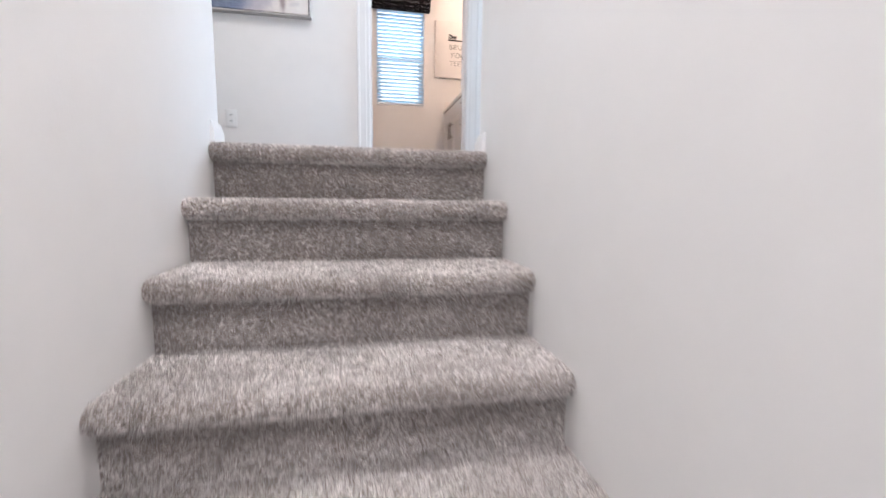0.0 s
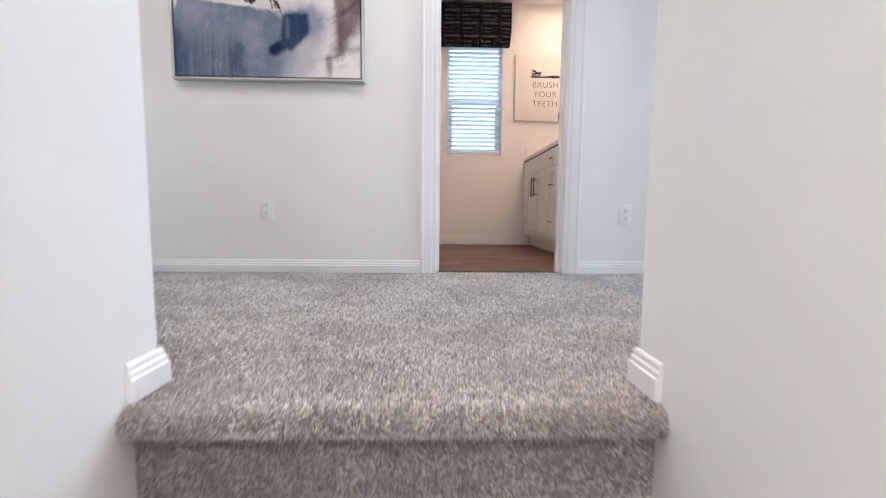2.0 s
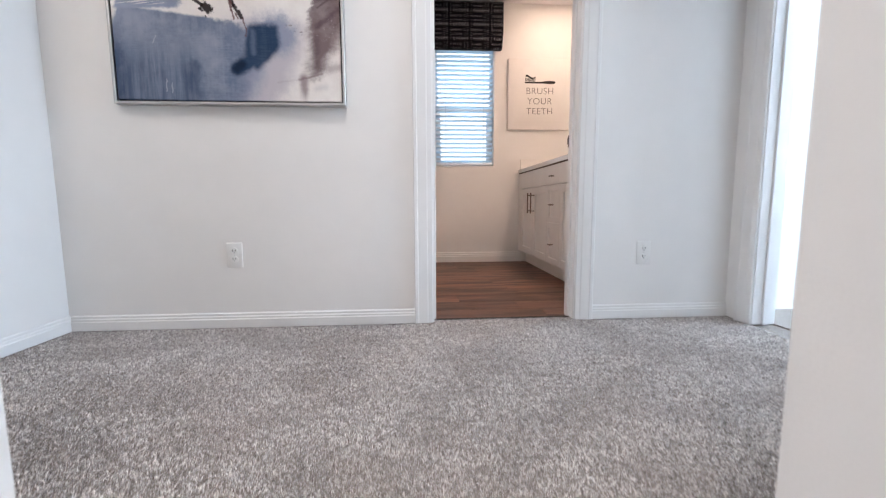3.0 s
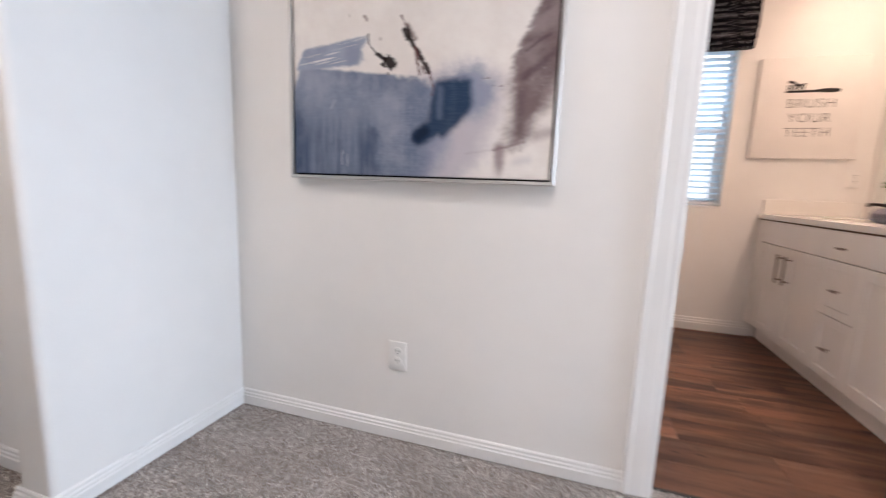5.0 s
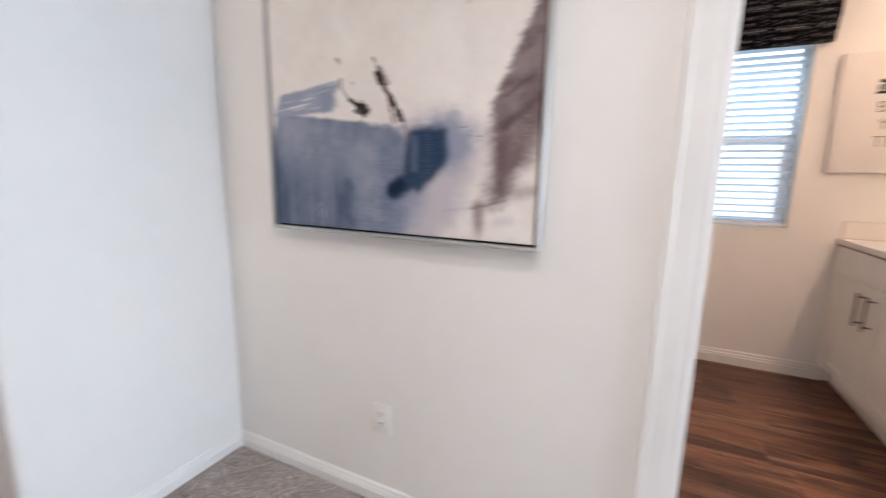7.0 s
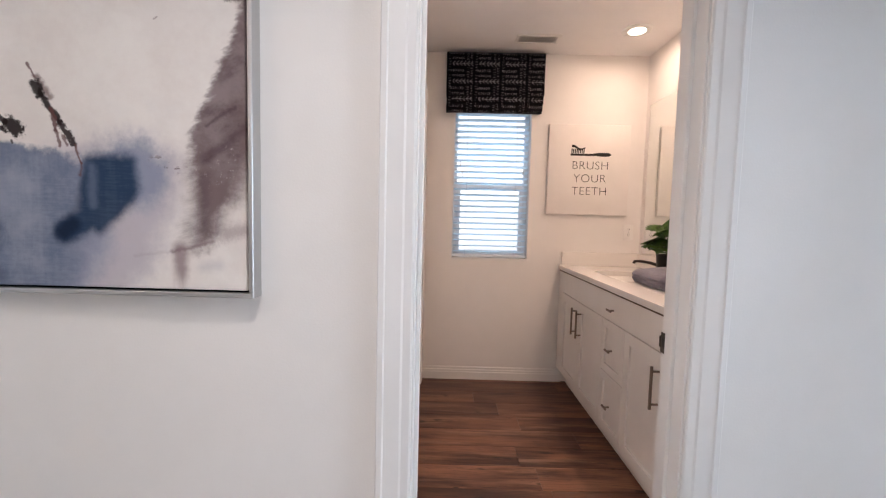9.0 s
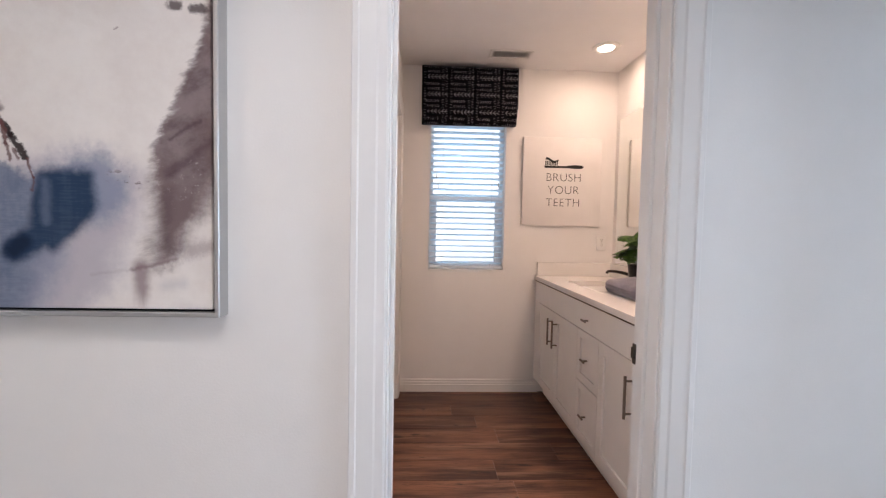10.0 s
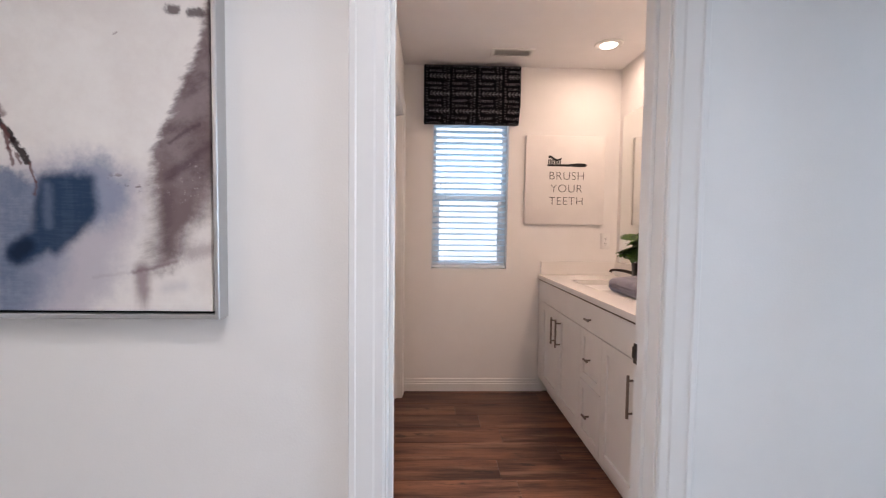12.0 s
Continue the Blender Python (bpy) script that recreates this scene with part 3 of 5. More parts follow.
# the wall that closes the landing on the west side, with its rounded end
bm = bmesh.new()
box(bm, -1.240, -1.094, 2.792, NORTH + 0.06, -0.03, H + 0.03, 0.020, 4)
setting("wall_west", bm, M_WALL, "bright off-white painted wall with a rounded end", "wall")
setting("wall_niche", B(-2.535, -1.20, 2.893, 3.01, 0, H), M_WALL, "off-white painted wall under two black iron panels", "wall")
# wall with the cased opening to the far room
bm = bmesh.new()
box(bm, -2.535, -2.42, 2.756, 2.893, 0, H)
box(bm, -2.535, -2.42, 1.90, 2.06, 0, H)
box(bm, -2.535, -2.42, 2.06, 2.756, 2.02, H)
setting("wall_far_opening", bm, M_WALL, "off-white painted wall with an open cased doorway", "wall")
# stair walls
setting("wall_stair_west", B(-0.082, SX0, -3.5, SOUTH, LOW - 0.2, H, 0.008, 3), M_WALL, "off-white painted wall beside the carpeted stairs", "wall")
setting("wall_stair_east", B(SX1, SX1 + 0.115, -3.5, SOUTH, LOW - 0.2, H, 0.008, 3), M_WALL, "off-white painted wall beside the carpeted stairs", "wall")
setting("wall_south_west", B(-2.535, -0.083, 1.83, 1.95, 0, H), M_WALL, "off-white painted landing wall", "wall")
setting("wall_south_east", B(SX1 + 0.116, 2.083, 1.92, SOUTH, 0, H), M_WALL, "off-white painted landing wall", "wall")
setting("wall_entry", B(-0.2, 1.2, -3.6, -3.5, LOW - 0.2, H), M_WALL, "off-white painted wall at the foot of the stairs", "wall")
# east wall of the landing, open to a bedroom
bm = bmesh.new()
box(bm, 2.083, 2.20, 3.36, NORTH, 0, H)
box(bm, 2.083, 2.20, 1.0, 2.50, 0, H)
box(bm, 2.083, 2.20, 2.50, 3.36, 2.05, H)
setting("wall_east", bm, M_WALL, "off-white painted wall with an open doorway", "wall")
bm = bmesh.new()
box(bm, 2.2, 4.6, 0.9, 1.0, 0, H)
box(bm, 2.2, 4.6, 3.6, 3.682, 0, H)
box(bm, 4.5, 4.6, 1.0, 2.40, 0, H)
box(bm, 4.5, 4.6, 3.58, 3.6, 0, H)
box(bm, 4.5, 4.6, 2.40, 3.58, 0, 0.75)
box(bm, 4.5, 4.6, 2.40, 3.58, 2.12, H)
setting("wall_bedroom", bm, M_WALL, "plain off-white bedroom walls with a window opening", "wall")
# bathroom
BX0, BX1, BY1 = 0.49, 2.112, 5.575
bm = bmesh.new()
box(bm, BX0 - 0.115, 0.704, BY1, BY1 + 0.15, 0, H)
box(bm, 1.271, BX1 + 0.1, BY1, BY1 + 0.15, 0, H)
box(bm, 0.704, 1.271, BY1, BY1 + 0.15, 0, 0.935)
box(bm, 0.704, 1.271, BY1, BY1 + 0.15, 2.08, H)
setting("wall_bath_north", bm, M_WALL, "cream painted bathroom wall with a tall window", "wall")
setting("wall_bath_east", B(BX1, BX1 + 0.1, 3.633, BY1, 0, H), M_WALL, "cream painted bathroom wall behind the mirror", "wall")
bm = bmesh.new()
box(bm, BX0 - 0.115, BX0, 3.633, 4.70, 0, H)
box(bm, BX0 - 0.115, BX0, 5.45, BY1 - 0.001, 0, H)
box(bm, BX0 - 0.115, BX0, 4.70, 5.45, 2.05, H)
setting("wall_bath_west", bm, M_WALL, "cream painted bathroom wall with a white door", "wall")
# the far room
FY, FH = 2.93, 2.35
bm = bmesh.new()
box(bm, -4.33, -2.536, FY, FY + 0.1, 0, FH)
box(bm, -7.1, -4.87, FY, FY + 0.1, 0, FH)
box(bm, -4.87, -4.33, FY, FY + 0.1, 2.10, FH)
setting("wall_far_north", bm, M_WALL, "white painted wall with a plain passage opening", "wall")
bm = bmesh.new()
box(bm, -4.97, -4.872, FY + 0.1, 4.3, 0, FH)
box(bm, -4.33, -4.23, FY + 0.1, 4.3, 0, FH)
# end wall, with an unseen opening added for the fill light
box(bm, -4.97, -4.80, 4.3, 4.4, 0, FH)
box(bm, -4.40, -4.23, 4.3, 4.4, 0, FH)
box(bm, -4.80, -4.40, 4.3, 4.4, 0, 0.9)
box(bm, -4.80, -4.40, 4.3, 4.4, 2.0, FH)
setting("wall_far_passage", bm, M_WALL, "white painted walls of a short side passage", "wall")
bm = bmesh.new()
box(bm, -7.2, -7.1, -0.6, FY + 0.1, 0, FH)
box(bm, -7.1, -5.7, -0.6, -0.5, 0, FH)
box(bm, -3.5, -2.42, -0.6, -0.5, 0, FH)
box(bm, -5.7, -3.5, -0.6, -0.5, 0, 0.75)
box(bm, -5.7, -3.5, -0.6, -0.5, 2.15, FH)
box(bm, -2.535, -2.42, -0.5, 1.83, 0, H)
setting("wall_far_room", bm, M_WALL, "white painted walls of the far room", "wall")

# ceilings
setting("ceiling", B(-2.535, 2.20, -3.6, NORTH + 0.12, H, H + 0.1), M_CEIL, "off-white landing ceiling", "ceiling")
setting("ceiling_bath", B(BX0 - 0.115, BX1 + 0.1, NORTH + 0.121, BY1 + 0.15, H, H + 0.1), M_CEIL, "off-white bathroom ceiling", "ceiling")
setting("ceiling_bedroom", B(2.201, 4.6, 0.9, 3.682, H, H + 0.1), M_CEIL, "off-white bedroom ceiling", "ceiling")
setting("ceiling_far_room", B(-7.2, -2.536, -0.6, 4.4, FH, FH + 0.1), M_CEIL, "white far room ceiling", "ceiling")

# floors
ground_bm = B(-60, 60, -60, 60, LOW - 0.30, LOW - 0.201)
setting("ground", ground_bm, M_CARPET, "plain ground under the house", "ground")
setting("floor_landing", B(-2.535, 2.20, TOP_RISER, NORTH + 0.05, -0.12, -0.006), M_CARPET, "grey-brown cut pile carpet floor", "floor")
setting("floor_bedroom", B(2.201, 4.6, 0.9, 3.682, -0.12, 0.0), M_CARPET, "grey-brown carpet floor", "floor")
setting("floor_far_room", B(-7.2, -2.536, -0.6, 4.4, -0.12, -0.003), M_BRUSHED, "grey-brown carpet floor with lighter brushed patches", "floor")
setting("floor_entry", B(-0.2, 1.2, -3.6, TOP_RISER - GOING * (STEPS - 1), LOW - 0.2, LOW), M_CARPET, "grey-brown carpet floor at the foot of the stairs", "floor")
setting("floor_passage", B(-4.871, -4.331, FY + 0.03, 4.299, -0.004, 0.004), M_PLANK, "brown wood plank floor of the side passage", "floor")
floor_bath = setting("floor_bath", B(BX0 - 0.115, BX1 + 0.1, NORTH + 0.051, BY1 + 0.15, -0.12, -0.010), M_SLOT, "brown wood plank bathroom floor", "floor")

# stairs: one block a step with a rounded nosing
stairs = thing("staircase", 0.5, 0.5, LOW, "straight staircase wrapped in grey-brown carpet", "stairs", kind="structure")


def step_profile(k):
    """Outline of step k (0 is the landing's edge): from the foot of its riser round the nosing onto the tread."""
    y, z = TOP_RISER - GOING * k, -RISE * k - 0.007
    r, over = 0.025, 0.040
    pts = [(y, z - RISE + 0.001), (y, z - 2 * r - 0.002)]
    for i in range(9):
        a = radians(-90 + 180 * i / 8)
        pts.append((y - over + r - math.cos(a) * r, z - r + math.sin(a) * r))
    return pts


for k in range(STEPS):
    bm = bmesh.new()
    pts = step_profile(k)
    back = (TOP_RISER - GOING * (k - 1) - 0.001) if k else TOP_RISER - 0.0005
    outline = pts + [(back, -RISE * k - 0.007), (back, -RISE * (k + 1) - 0.006)]
    a = [bm.verts.new((SX0 - 0.004, y, z)) for y, z in outline]
    b = [bm.verts.new((SX1 + 0.004, y, z)) for y, z in outline]
    m = len(outline)
    for i in range(m):
        bm.faces.new((a[i], a[(i + 1) % m], b[(i + 1) % m], b[i]))
    bm.faces.new(a)
    bm.faces.new(list(reversed(b)))
    part("step", bm, M_CARPET, stairs, smooth=True)

# ---- trim ----
BASE = [(0, 0), (0.013, 0), (0.013, 0.040), (0.010, 0.043), (0.010, 0.052), (0.0065, 0.056), (0.0065, 0.065), (0.003, 0.070), (0, 0.070)]
BASE_TALL = [(p, q * 1.4) for p, q in BASE]
CASING = [(0, 0), (0, 0.090), (0.014, 0.090), (0.017, 0.087), (0.017, 0.074), (0.0145, 0.070), (0.013, 0.030), (0.011, 0.024), (0.0105, 0.005), (0.008, 0)]


def baseboard(points, out_turn, profile=BASE):
    """A skirting board along level points; it stands out to the given side (1: to the left of the way)."""
    bm = bmesh.new()
    pts = [Vector((*p, 0.0)) for p in points]
    frames = []
    for i, p in enumerate(pts):
        d0 = (p - pts[i - 1]).normalized() if i else (pts[1] - p).normalized()
        d1 = (pts[i + 1] - p).normalized() if i + 1 < len(pts) else d0
        n0, n1 = Vector((-d0.y, d0.x, 0)) * out_turn, Vector((-d1.y, d1.x, 0)) * out_turn
        o = (n0 + n1)
        o = o / max(o.length_squared / 2, 1e-6)
        frames.append((p, o, (0, 0, 1)))
    return setting("baseboard", prism(bm, profile, frames), M_TRIM, "white painted stepped baseboard along the wall", "baseboard")


baseboard([(-1.080, NORTH), (0.502, NORTH)], -1)
baseboard([(1.368, NORTH), (2.082, NORTH)], -1)
baseboard([(-2.419, 2.893), (-1.223, 2.893)], -1)
baseboard([(-1.2405, 2.892), (-1.2405, 2.7915), (-1.0935, 2.7915), (-1.0935, 3.511)], -1)
baseboard([(SX0, 1.945), (SX0, SOUTH), (-0.3, SOUTH)], -1)
baseboard([(SX1, 1.945), (SX1, SOUTH), (2.08, SOUTH)], 1)
baseboard([(BX0, BY1), (1.56, BY1)], -1, BASE_TALL)
baseboard([(BX0, 3.70), (BX0, 4.61)], -1, BASE_TALL)
baseboard([(-7.09, FY), (-4.871, FY), (-4.871, 4.2)], -1)
baseboard([(-4.329, FY), (-2.54, FY)], -1)


def casing(name, a, b, height, out_dir, label):
    """Door trim round an opening from a to b (level points on the wall's face), with mitred corners."""
    a, b = Vector((*a, 0)), Vector((*b, 0))
    d = (b - a).normalized()
    o = Vector((*out_dir, 0))
    bm = bmesh.new()
    up = Vector((0, 0, 1))
    prism(bm, CASING, [(a, o, -d), (a + up * height, o, -d + up), (b + up * height, o, d + up), (b, o, d)])
    return setting(name, bm, M_TRIM, label, "door trim")


def jambs(name, axis, lo, hi, face0, face1, height, label):
    """The lining of a doorway, with a stop, open in the middle; axis is the way that the doorway's width runs."""
    bm = bmesh.new()
    mid = face0 + (face1 - face0) * 0.55

    def put(w0, w1, f0, f1, z0, z1):
        if axis == "x":
            box(bm, w0, w1, f0, f1, z0, z1, 0.0015, 1)
        else:
            box(bm, f0, f1, w0, w1, z0, z1, 0.0015, 1)

    put(lo - 0.017, lo, face0, face1, 0, height)
    put(hi, hi + 0.017, face0, face1, 0, height)
    put(lo - 0.017, hi + 0.017, face0, face1, height, height + 0.017)
    put(lo - 0.0005, lo + 0.011, mid - 0.018, mid + 0.018, 0, height)
    put(hi - 0.011, hi + 0.0005, mid - 0.018, mid + 0.018, 0, height)
    put(lo + 0.011, hi - 0.011, mid - 0.018, mid + 0.018, height - 0.011, height + 0.0005)
    return setting(name, bm, M_TRIM, label, "door frame")


DX0, DX1 = 0.590, 1.281
jambs("door_frame_bath", "x", DX0, DX1, NORTH + 0.001, NORTH + 0.119, 2.032, "white painted bathroom door frame")
casing("trim_bath_door", (DX0 - 0.005, NORTH), (DX1 + 0.005, NORTH), 2.037, (0, -1), "white painted stepped casing round the bathroom doorway")
jambs("door_frame_far", "y", 2.077, 2.74, -2.534, -2.421, 2.003, "white painted door frame of the far room")
casing("trim_far_door", (-2.42, 2.072), (-2.42, 2.745), 2.008, (1, 0), "white painted stepped casing round the far doorway")
jambs("door_frame_bedroom", "y", 2.517, 3.343, 2.084, 2.199, 2.032, "white painted door frame of the bedroom")
casing("trim_bedroom_door", (2.083, 2.512), (2.083, 3.348), 2.037, (-1, 0), "white painted stepped casing round the bedroom doorway")
jambs("door_frame_closet", "y", 4.717, 5.433, BX0 - 0.114, BX0 - 0.001, 2.032, "white painted door frame in the bathroom")
casing("trim_closet_door", (BX0, 4.712), (BX0, 5.438), 2.037, (1, 0), "white painted casing round the bathroom's side door")
d = thing("door", BX0 - 0.08, 5.07, 0, "closed white painted panel door in the bathroom", "door")
part("leaf", B(BX0 - 0.105, BX0 - 0.070, 4.720, 5.430, 0.008, 2.028, 0.002, 1), M_TRIM, d)
bm = bmesh.new()
tube(bm, (BX0 - 0.070, 4.785, 0.93), (BX0 - 0.035, 4.785, 0.93), 0.012)
tube(bm, (BX0 - 0.038, 4.785, 0.93), (BX0 - 0.038, 4.88, 0.93), 0.008)
part("handle", bm, M_NICKEL, d, "brushed nickel lever", smooth=True)
# threshold between carpet and planks
setting("threshold", B(DX0, DX1, NORTH + 0.046, NORTH + 0.056, -0.01, 0.0025, 0.002, 1), M_SLOT, "dark seam between carpet and planks", "trim")

# ---- fixtures ----


def outlet(x, y, z, turn, label):
    """A duplex socket on its plate; the plate faces -y before the turn."""
    t = thing("outlet", x, y, z, label, "outlet", "wall outlets", turn=turn)
    part("plate", B(-0.036, 0.036, -0.006, 0.0, -0.058, 0.058, 0.003, 2), M_PLASTIC, t, smooth=True, local=True)
    for s in (-1, 1):
        bm = bmesh.new()
        bmesh.ops.create_cone(bm, cap_ends=True, segments=20, radius1=0.0172, radius2=0.0168, depth=0.003, matrix=Matrix.Translation((0, -0.0065, s * 0.0195)) @ Matrix.Rotation(radians(90), 4, "X"))
        f = part("socket", bm, M_PLASTIC, t, local=True)
        bm = bmesh.new()
        box(bm, -0.0080, -0.0048, -0.0086, -0.0079, s * 0.0195 - 0.001, s * 0.0195 + 0.008)
        box(bm, 0.0048, 0.0080, -0.0086, -0.0079, s * 0.0195, s * 0.0195 + 0.0075)
        tube(bm, (0, -0.0079, s * 0.0195 - 0.007), (0, -0.0086, s * 0.0195 - 0.007), 0.0026, seg=10)
        part("slots", bm, M_SLOT, f, "dark slots", local=True)
    bm = bmesh.new()
    tube(bm, (0, -0.0055, 0), (0, -0.0068, 0), 0.0028, seg=10)
    part("screw", bm, M_CHROME, t, local=True)
    return t


outlet(-0.338, NORTH, 0.343, 0, "white duplex wall outlet under the painting")
outlet(1.632, NORTH, 0.330, 0, "white duplex wall outlet beside the bathroom doorway")
outlet(-1.833, 2.893, 0.310, 0, "white duplex wall outlet below the iron panels")
outlet(2.022, BY1, 1.156, 0, "white duplex wall outlet above the vanity")
outlet(-3.69, FY, 0.33, 0, "white duplex wall outlet in the far room")


def wall_switch(x, y, z):
    """A rocker switch in a screwless plate, facing the stairs."""
    t = thing("wall_switch", x, y, z, "white rocker light switch beside the iron panels", "light switch")
    part("plate", B(x - 0.036, x + 0.036, y - 0.007, y - 0.0005, z - 0.058, z + 0.058, 0.003, 3), M_PLASTIC, t)
    part("rocker", B(x - 0.016, x + 0.016, y - 0.011, y - 0.006, z - 0.032, z + 0.032, 0.002, 2), M_PLASTIC, t)
    return t


wall_switch(-1.466, 2.893, 1.080)


def downlight(x, y, z, label, k=1.0):
    t = thing("recessed_light", x, y, z, label, "ceiling light", "recessed ceiling lights")
    bm = bmesh.new()
    turned(bm, [(0.088 * k, 0.0), (0.086 * k, -0.006), (0.070 * k, -0.012), (0.054 * k, -0.007), (0.050 * k, -0.002)], x, y, 36)
    for v in bm.verts:
        v.co.z += z
    part("trim_ring", bm, M_PLASTIC, t, smooth=True)
    bm = bmesh.new()
    bmesh.ops.create_cone(bm, cap_ends=True, segments=36, radius1=0.051 * k, radius2=0.051 * k, depth=0.003, matrix=Matrix.Translation((x, y, z - 0.0085)))
    part("lens", bm, M_LENS, t, "glowing warm lens")
    return t


downlight(1.834, 5.173, H, "lit round recessed ceiling light with a white trim")
downlight(1.834, 4.15, H, "lit round recessed ceiling light over the vanity")
downlight(0.55, 2.62, H, "unseen lit round recessed ceiling light over the landing")
# added fixture for the fill lamp over the west landing
downlight(-1.15, 2.15, H, "unseen lit round recessed ceiling light over the landing")
downlight(0.50, 1.2, H, "lit round recessed ceiling light over the stairs")
# unseen fixture added to hold the wide stair lamp
downlight(0.50, -0.2, H, "unseen wide lit round ceiling light added over the stairs", 3.3)


def ceiling_vent(cx, cy, z, label):
    """A slotted register, 290 by 134 mm, flat on the ceiling."""
    t = thing("ceiling_vent", cx, cy, z, label, "vent", "ceiling vents")
    bm = bmesh.new()
    for a in ((-0.145, 0.145, -0.067, -0.047), (-0.145, 0.145, 0.047, 0.067), (-0.145, -0.122, -0.047, 0.047), (0.122, 0.145, -0.047, 0.047)):
        box(bm, *a, -0.008, 0.0, 0.002, 1)
    part("frame", bm, M_PLASTIC, t, local=True)
    part("backing", B(-0.122, 0.122, -0.047, 0.047, -0.0015, 0.0), M_SLOT, t, "dark duct behind the slats", local=True)
    me = mesh_of("slat", B(-0.0022, 0.0022, -0.047, 0.047, -0.007, -0.0016), M_PLASTIC)
    for i in range(15):
        s = part("slat", me, None, t, local=True)
        s.location = (-0.113 + i * 0.0162, 0, 0)
    return t


ceiling_vent(1.24, 5.325, H, "white slotted metal air vent in the bathroom ceiling")
ceiling_vent(-4.43, 2.55, FH, "white slotted metal air vent in the far room ceiling")

# ---- bathroom window, blind and shade ----
WX0, WX1, WZ0, WZ1 = 0.704, 1.271, 0.935, 2.08
win = thing("window_1", 0.987, 5.66, WZ0, "white vinyl single-hung window behind a blind", "window", kind="structure")
bm = bmesh.new()
for a in ((WX0, WX0 + 0.030, WZ0, WZ1), (WX1 - 0.030, WX1, WZ0, WZ1), (WX0 + 0.030, WX1 - 0.030, WZ0, WZ0 + 0.030), (WX0 + 0.030, WX1 - 0.030, WZ1 - 0.030, WZ1)):
    box(bm, a[0], a[1], 5.655, 5.715, a[2], a[3], 0.003, 1)
part("window_frame", bm, M_PVC, win)
bm = bmesh.new()
for a in ((WX0 + 0.030, WX1 - 0.030, 1.464, 1.512), (WX0 + 0.030, WX0 + 0.058, WZ0 + 0.030, 1.464), (WX1 - 0.058, WX1 - 0.030, WZ0 + 0.030, 1.464), (WX0 + 0.058, WX1 - 0.058, WZ0 + 0.030, WZ0 + 0.058)):
    box(bm, a[0], a[1], 5.66, 5.69, a[2], a[3], 0.003, 1)
part("sash", bm, M_PVC, win)
for z0, z1 in ((WZ0 + 0.058, 1.464), (1.512, WZ1 - 0.030)):
    g = part("pane", B(WX0 + 0.030, WX1 - 0.030, 5.692, 5.696, z0, z1), M_GLASS, win)
    g.visible_shadow = False
bm = bmesh.new()
box(bm, WX0, WX1, BY1 - 0.002, 5.655, WZ0 - 0.012, WZ0 + 0.004, 0.002, 1)
part("window_sill", bm, M_TRIM, win)
setting("backdrop", B(-1.6, 3.6, 6.6, 6.65, 0.0, 3.6), M_OUTSIDE, "bright overcast daylight outside the window", "backdrop")

blind = thing("window_blind", 0.987, 5.60, WZ0, "white horizontal slat blind lowered in the window", "blind")
part("head_rail", B(WX0 + 0.008, WX1 - 0.008, 5.585, 5.63, 2.03, 2.075, 0.003, 1), M_PVC, blind)
part("bottom_rail", B(WX0 + 0.008, WX1 - 0.008, 5.583, 5.63, WZ0 + 0.012, WZ0 + 0.03, 0.004, 2), M_PVC, blind)
bm = bmesh.new()
half = (WX1 - WX0) / 2 - 0.010
crown = [(-0.025, 0.0), (-0.0125, 0.0026), (0.0, 0.0035), (0.0125, 0.0026), (0.025, 0.0)]
prism(bm, crown + [(p, q - 0.0026) for p, q in reversed(crown)], [((-half, 0, 0), (0, 1, 0), (0, 0, 1)), ((half, 0, 0), (0, 1, 0), (0, 0, 1))])
slat_mesh = mesh_of("slat", bm, M_SLAT)
for i in range(25):
    s = part("slat", slat_mesh, None, blind)
    s.location, s.rotation_euler = (0.987, 5.607, WZ0 + 0.052 + i * 0.0425), (radians(-12 + 0.6 * math.sin(i * 2.3)), 0, 0)
for x in (WX0 + 0.10, WX1 - 0.10):
    bm = bmesh.new()
    tube(bm, (x, 5.583, WZ0 + 0.02), (x, 5.583, 2.05), 0.0012, seg=6)
    part("ladder_cord", bm, M_CORD, blind)
for x, z in ((WX0 + 0.05, 1.62), (WX0 + 0.065, 1.545), (WX1 - 0.05, 1.56)):
    bm = bmesh.new()
    tube(bm, (x, 5.578, z), (x, 5.578, z + 0.035), 0.0045, 0.003, seg=8)
    part("cord_tassel", bm, M_CHROME, blind, "small grey cord tassel")

shade = thing("window_valance", 0.984, 5.53, 2.005, "black cloth valance printed with white arrows", "window shade")
for piece, x0, x1, z0, z1, y in (("cloth", 0.636, 1.337, 2.115, 2.412, 5.486), ("fold", 0.640, 1.333, 2.055, 2.114, 5.490), ("fold", 0.638, 1.329, 2.006, 2.054, 5.493)):
    part(piece, B(x0, x1, y, BY1 - 0.002, z0, z1, 0.006, 3), M_CLOTH, shade, smooth=True)
part("lower_fold", B(0.641, 1.327, 5.499, 5.51, 1.995, 2.005, 0.003, 2), M_CLOTH, shade, smooth=True)

# ---- sign ----
sign = thing("wall_sign", 1.695, 5.56, 1.28, "square white canvas sign with toothbrush and lettering", "sign")
part("panel", B(1.397, 1.993, 5.545, BY1 - 0.001, 1.281, 1.937, 0.004, 2), M_SIGN, sign, smooth=True)


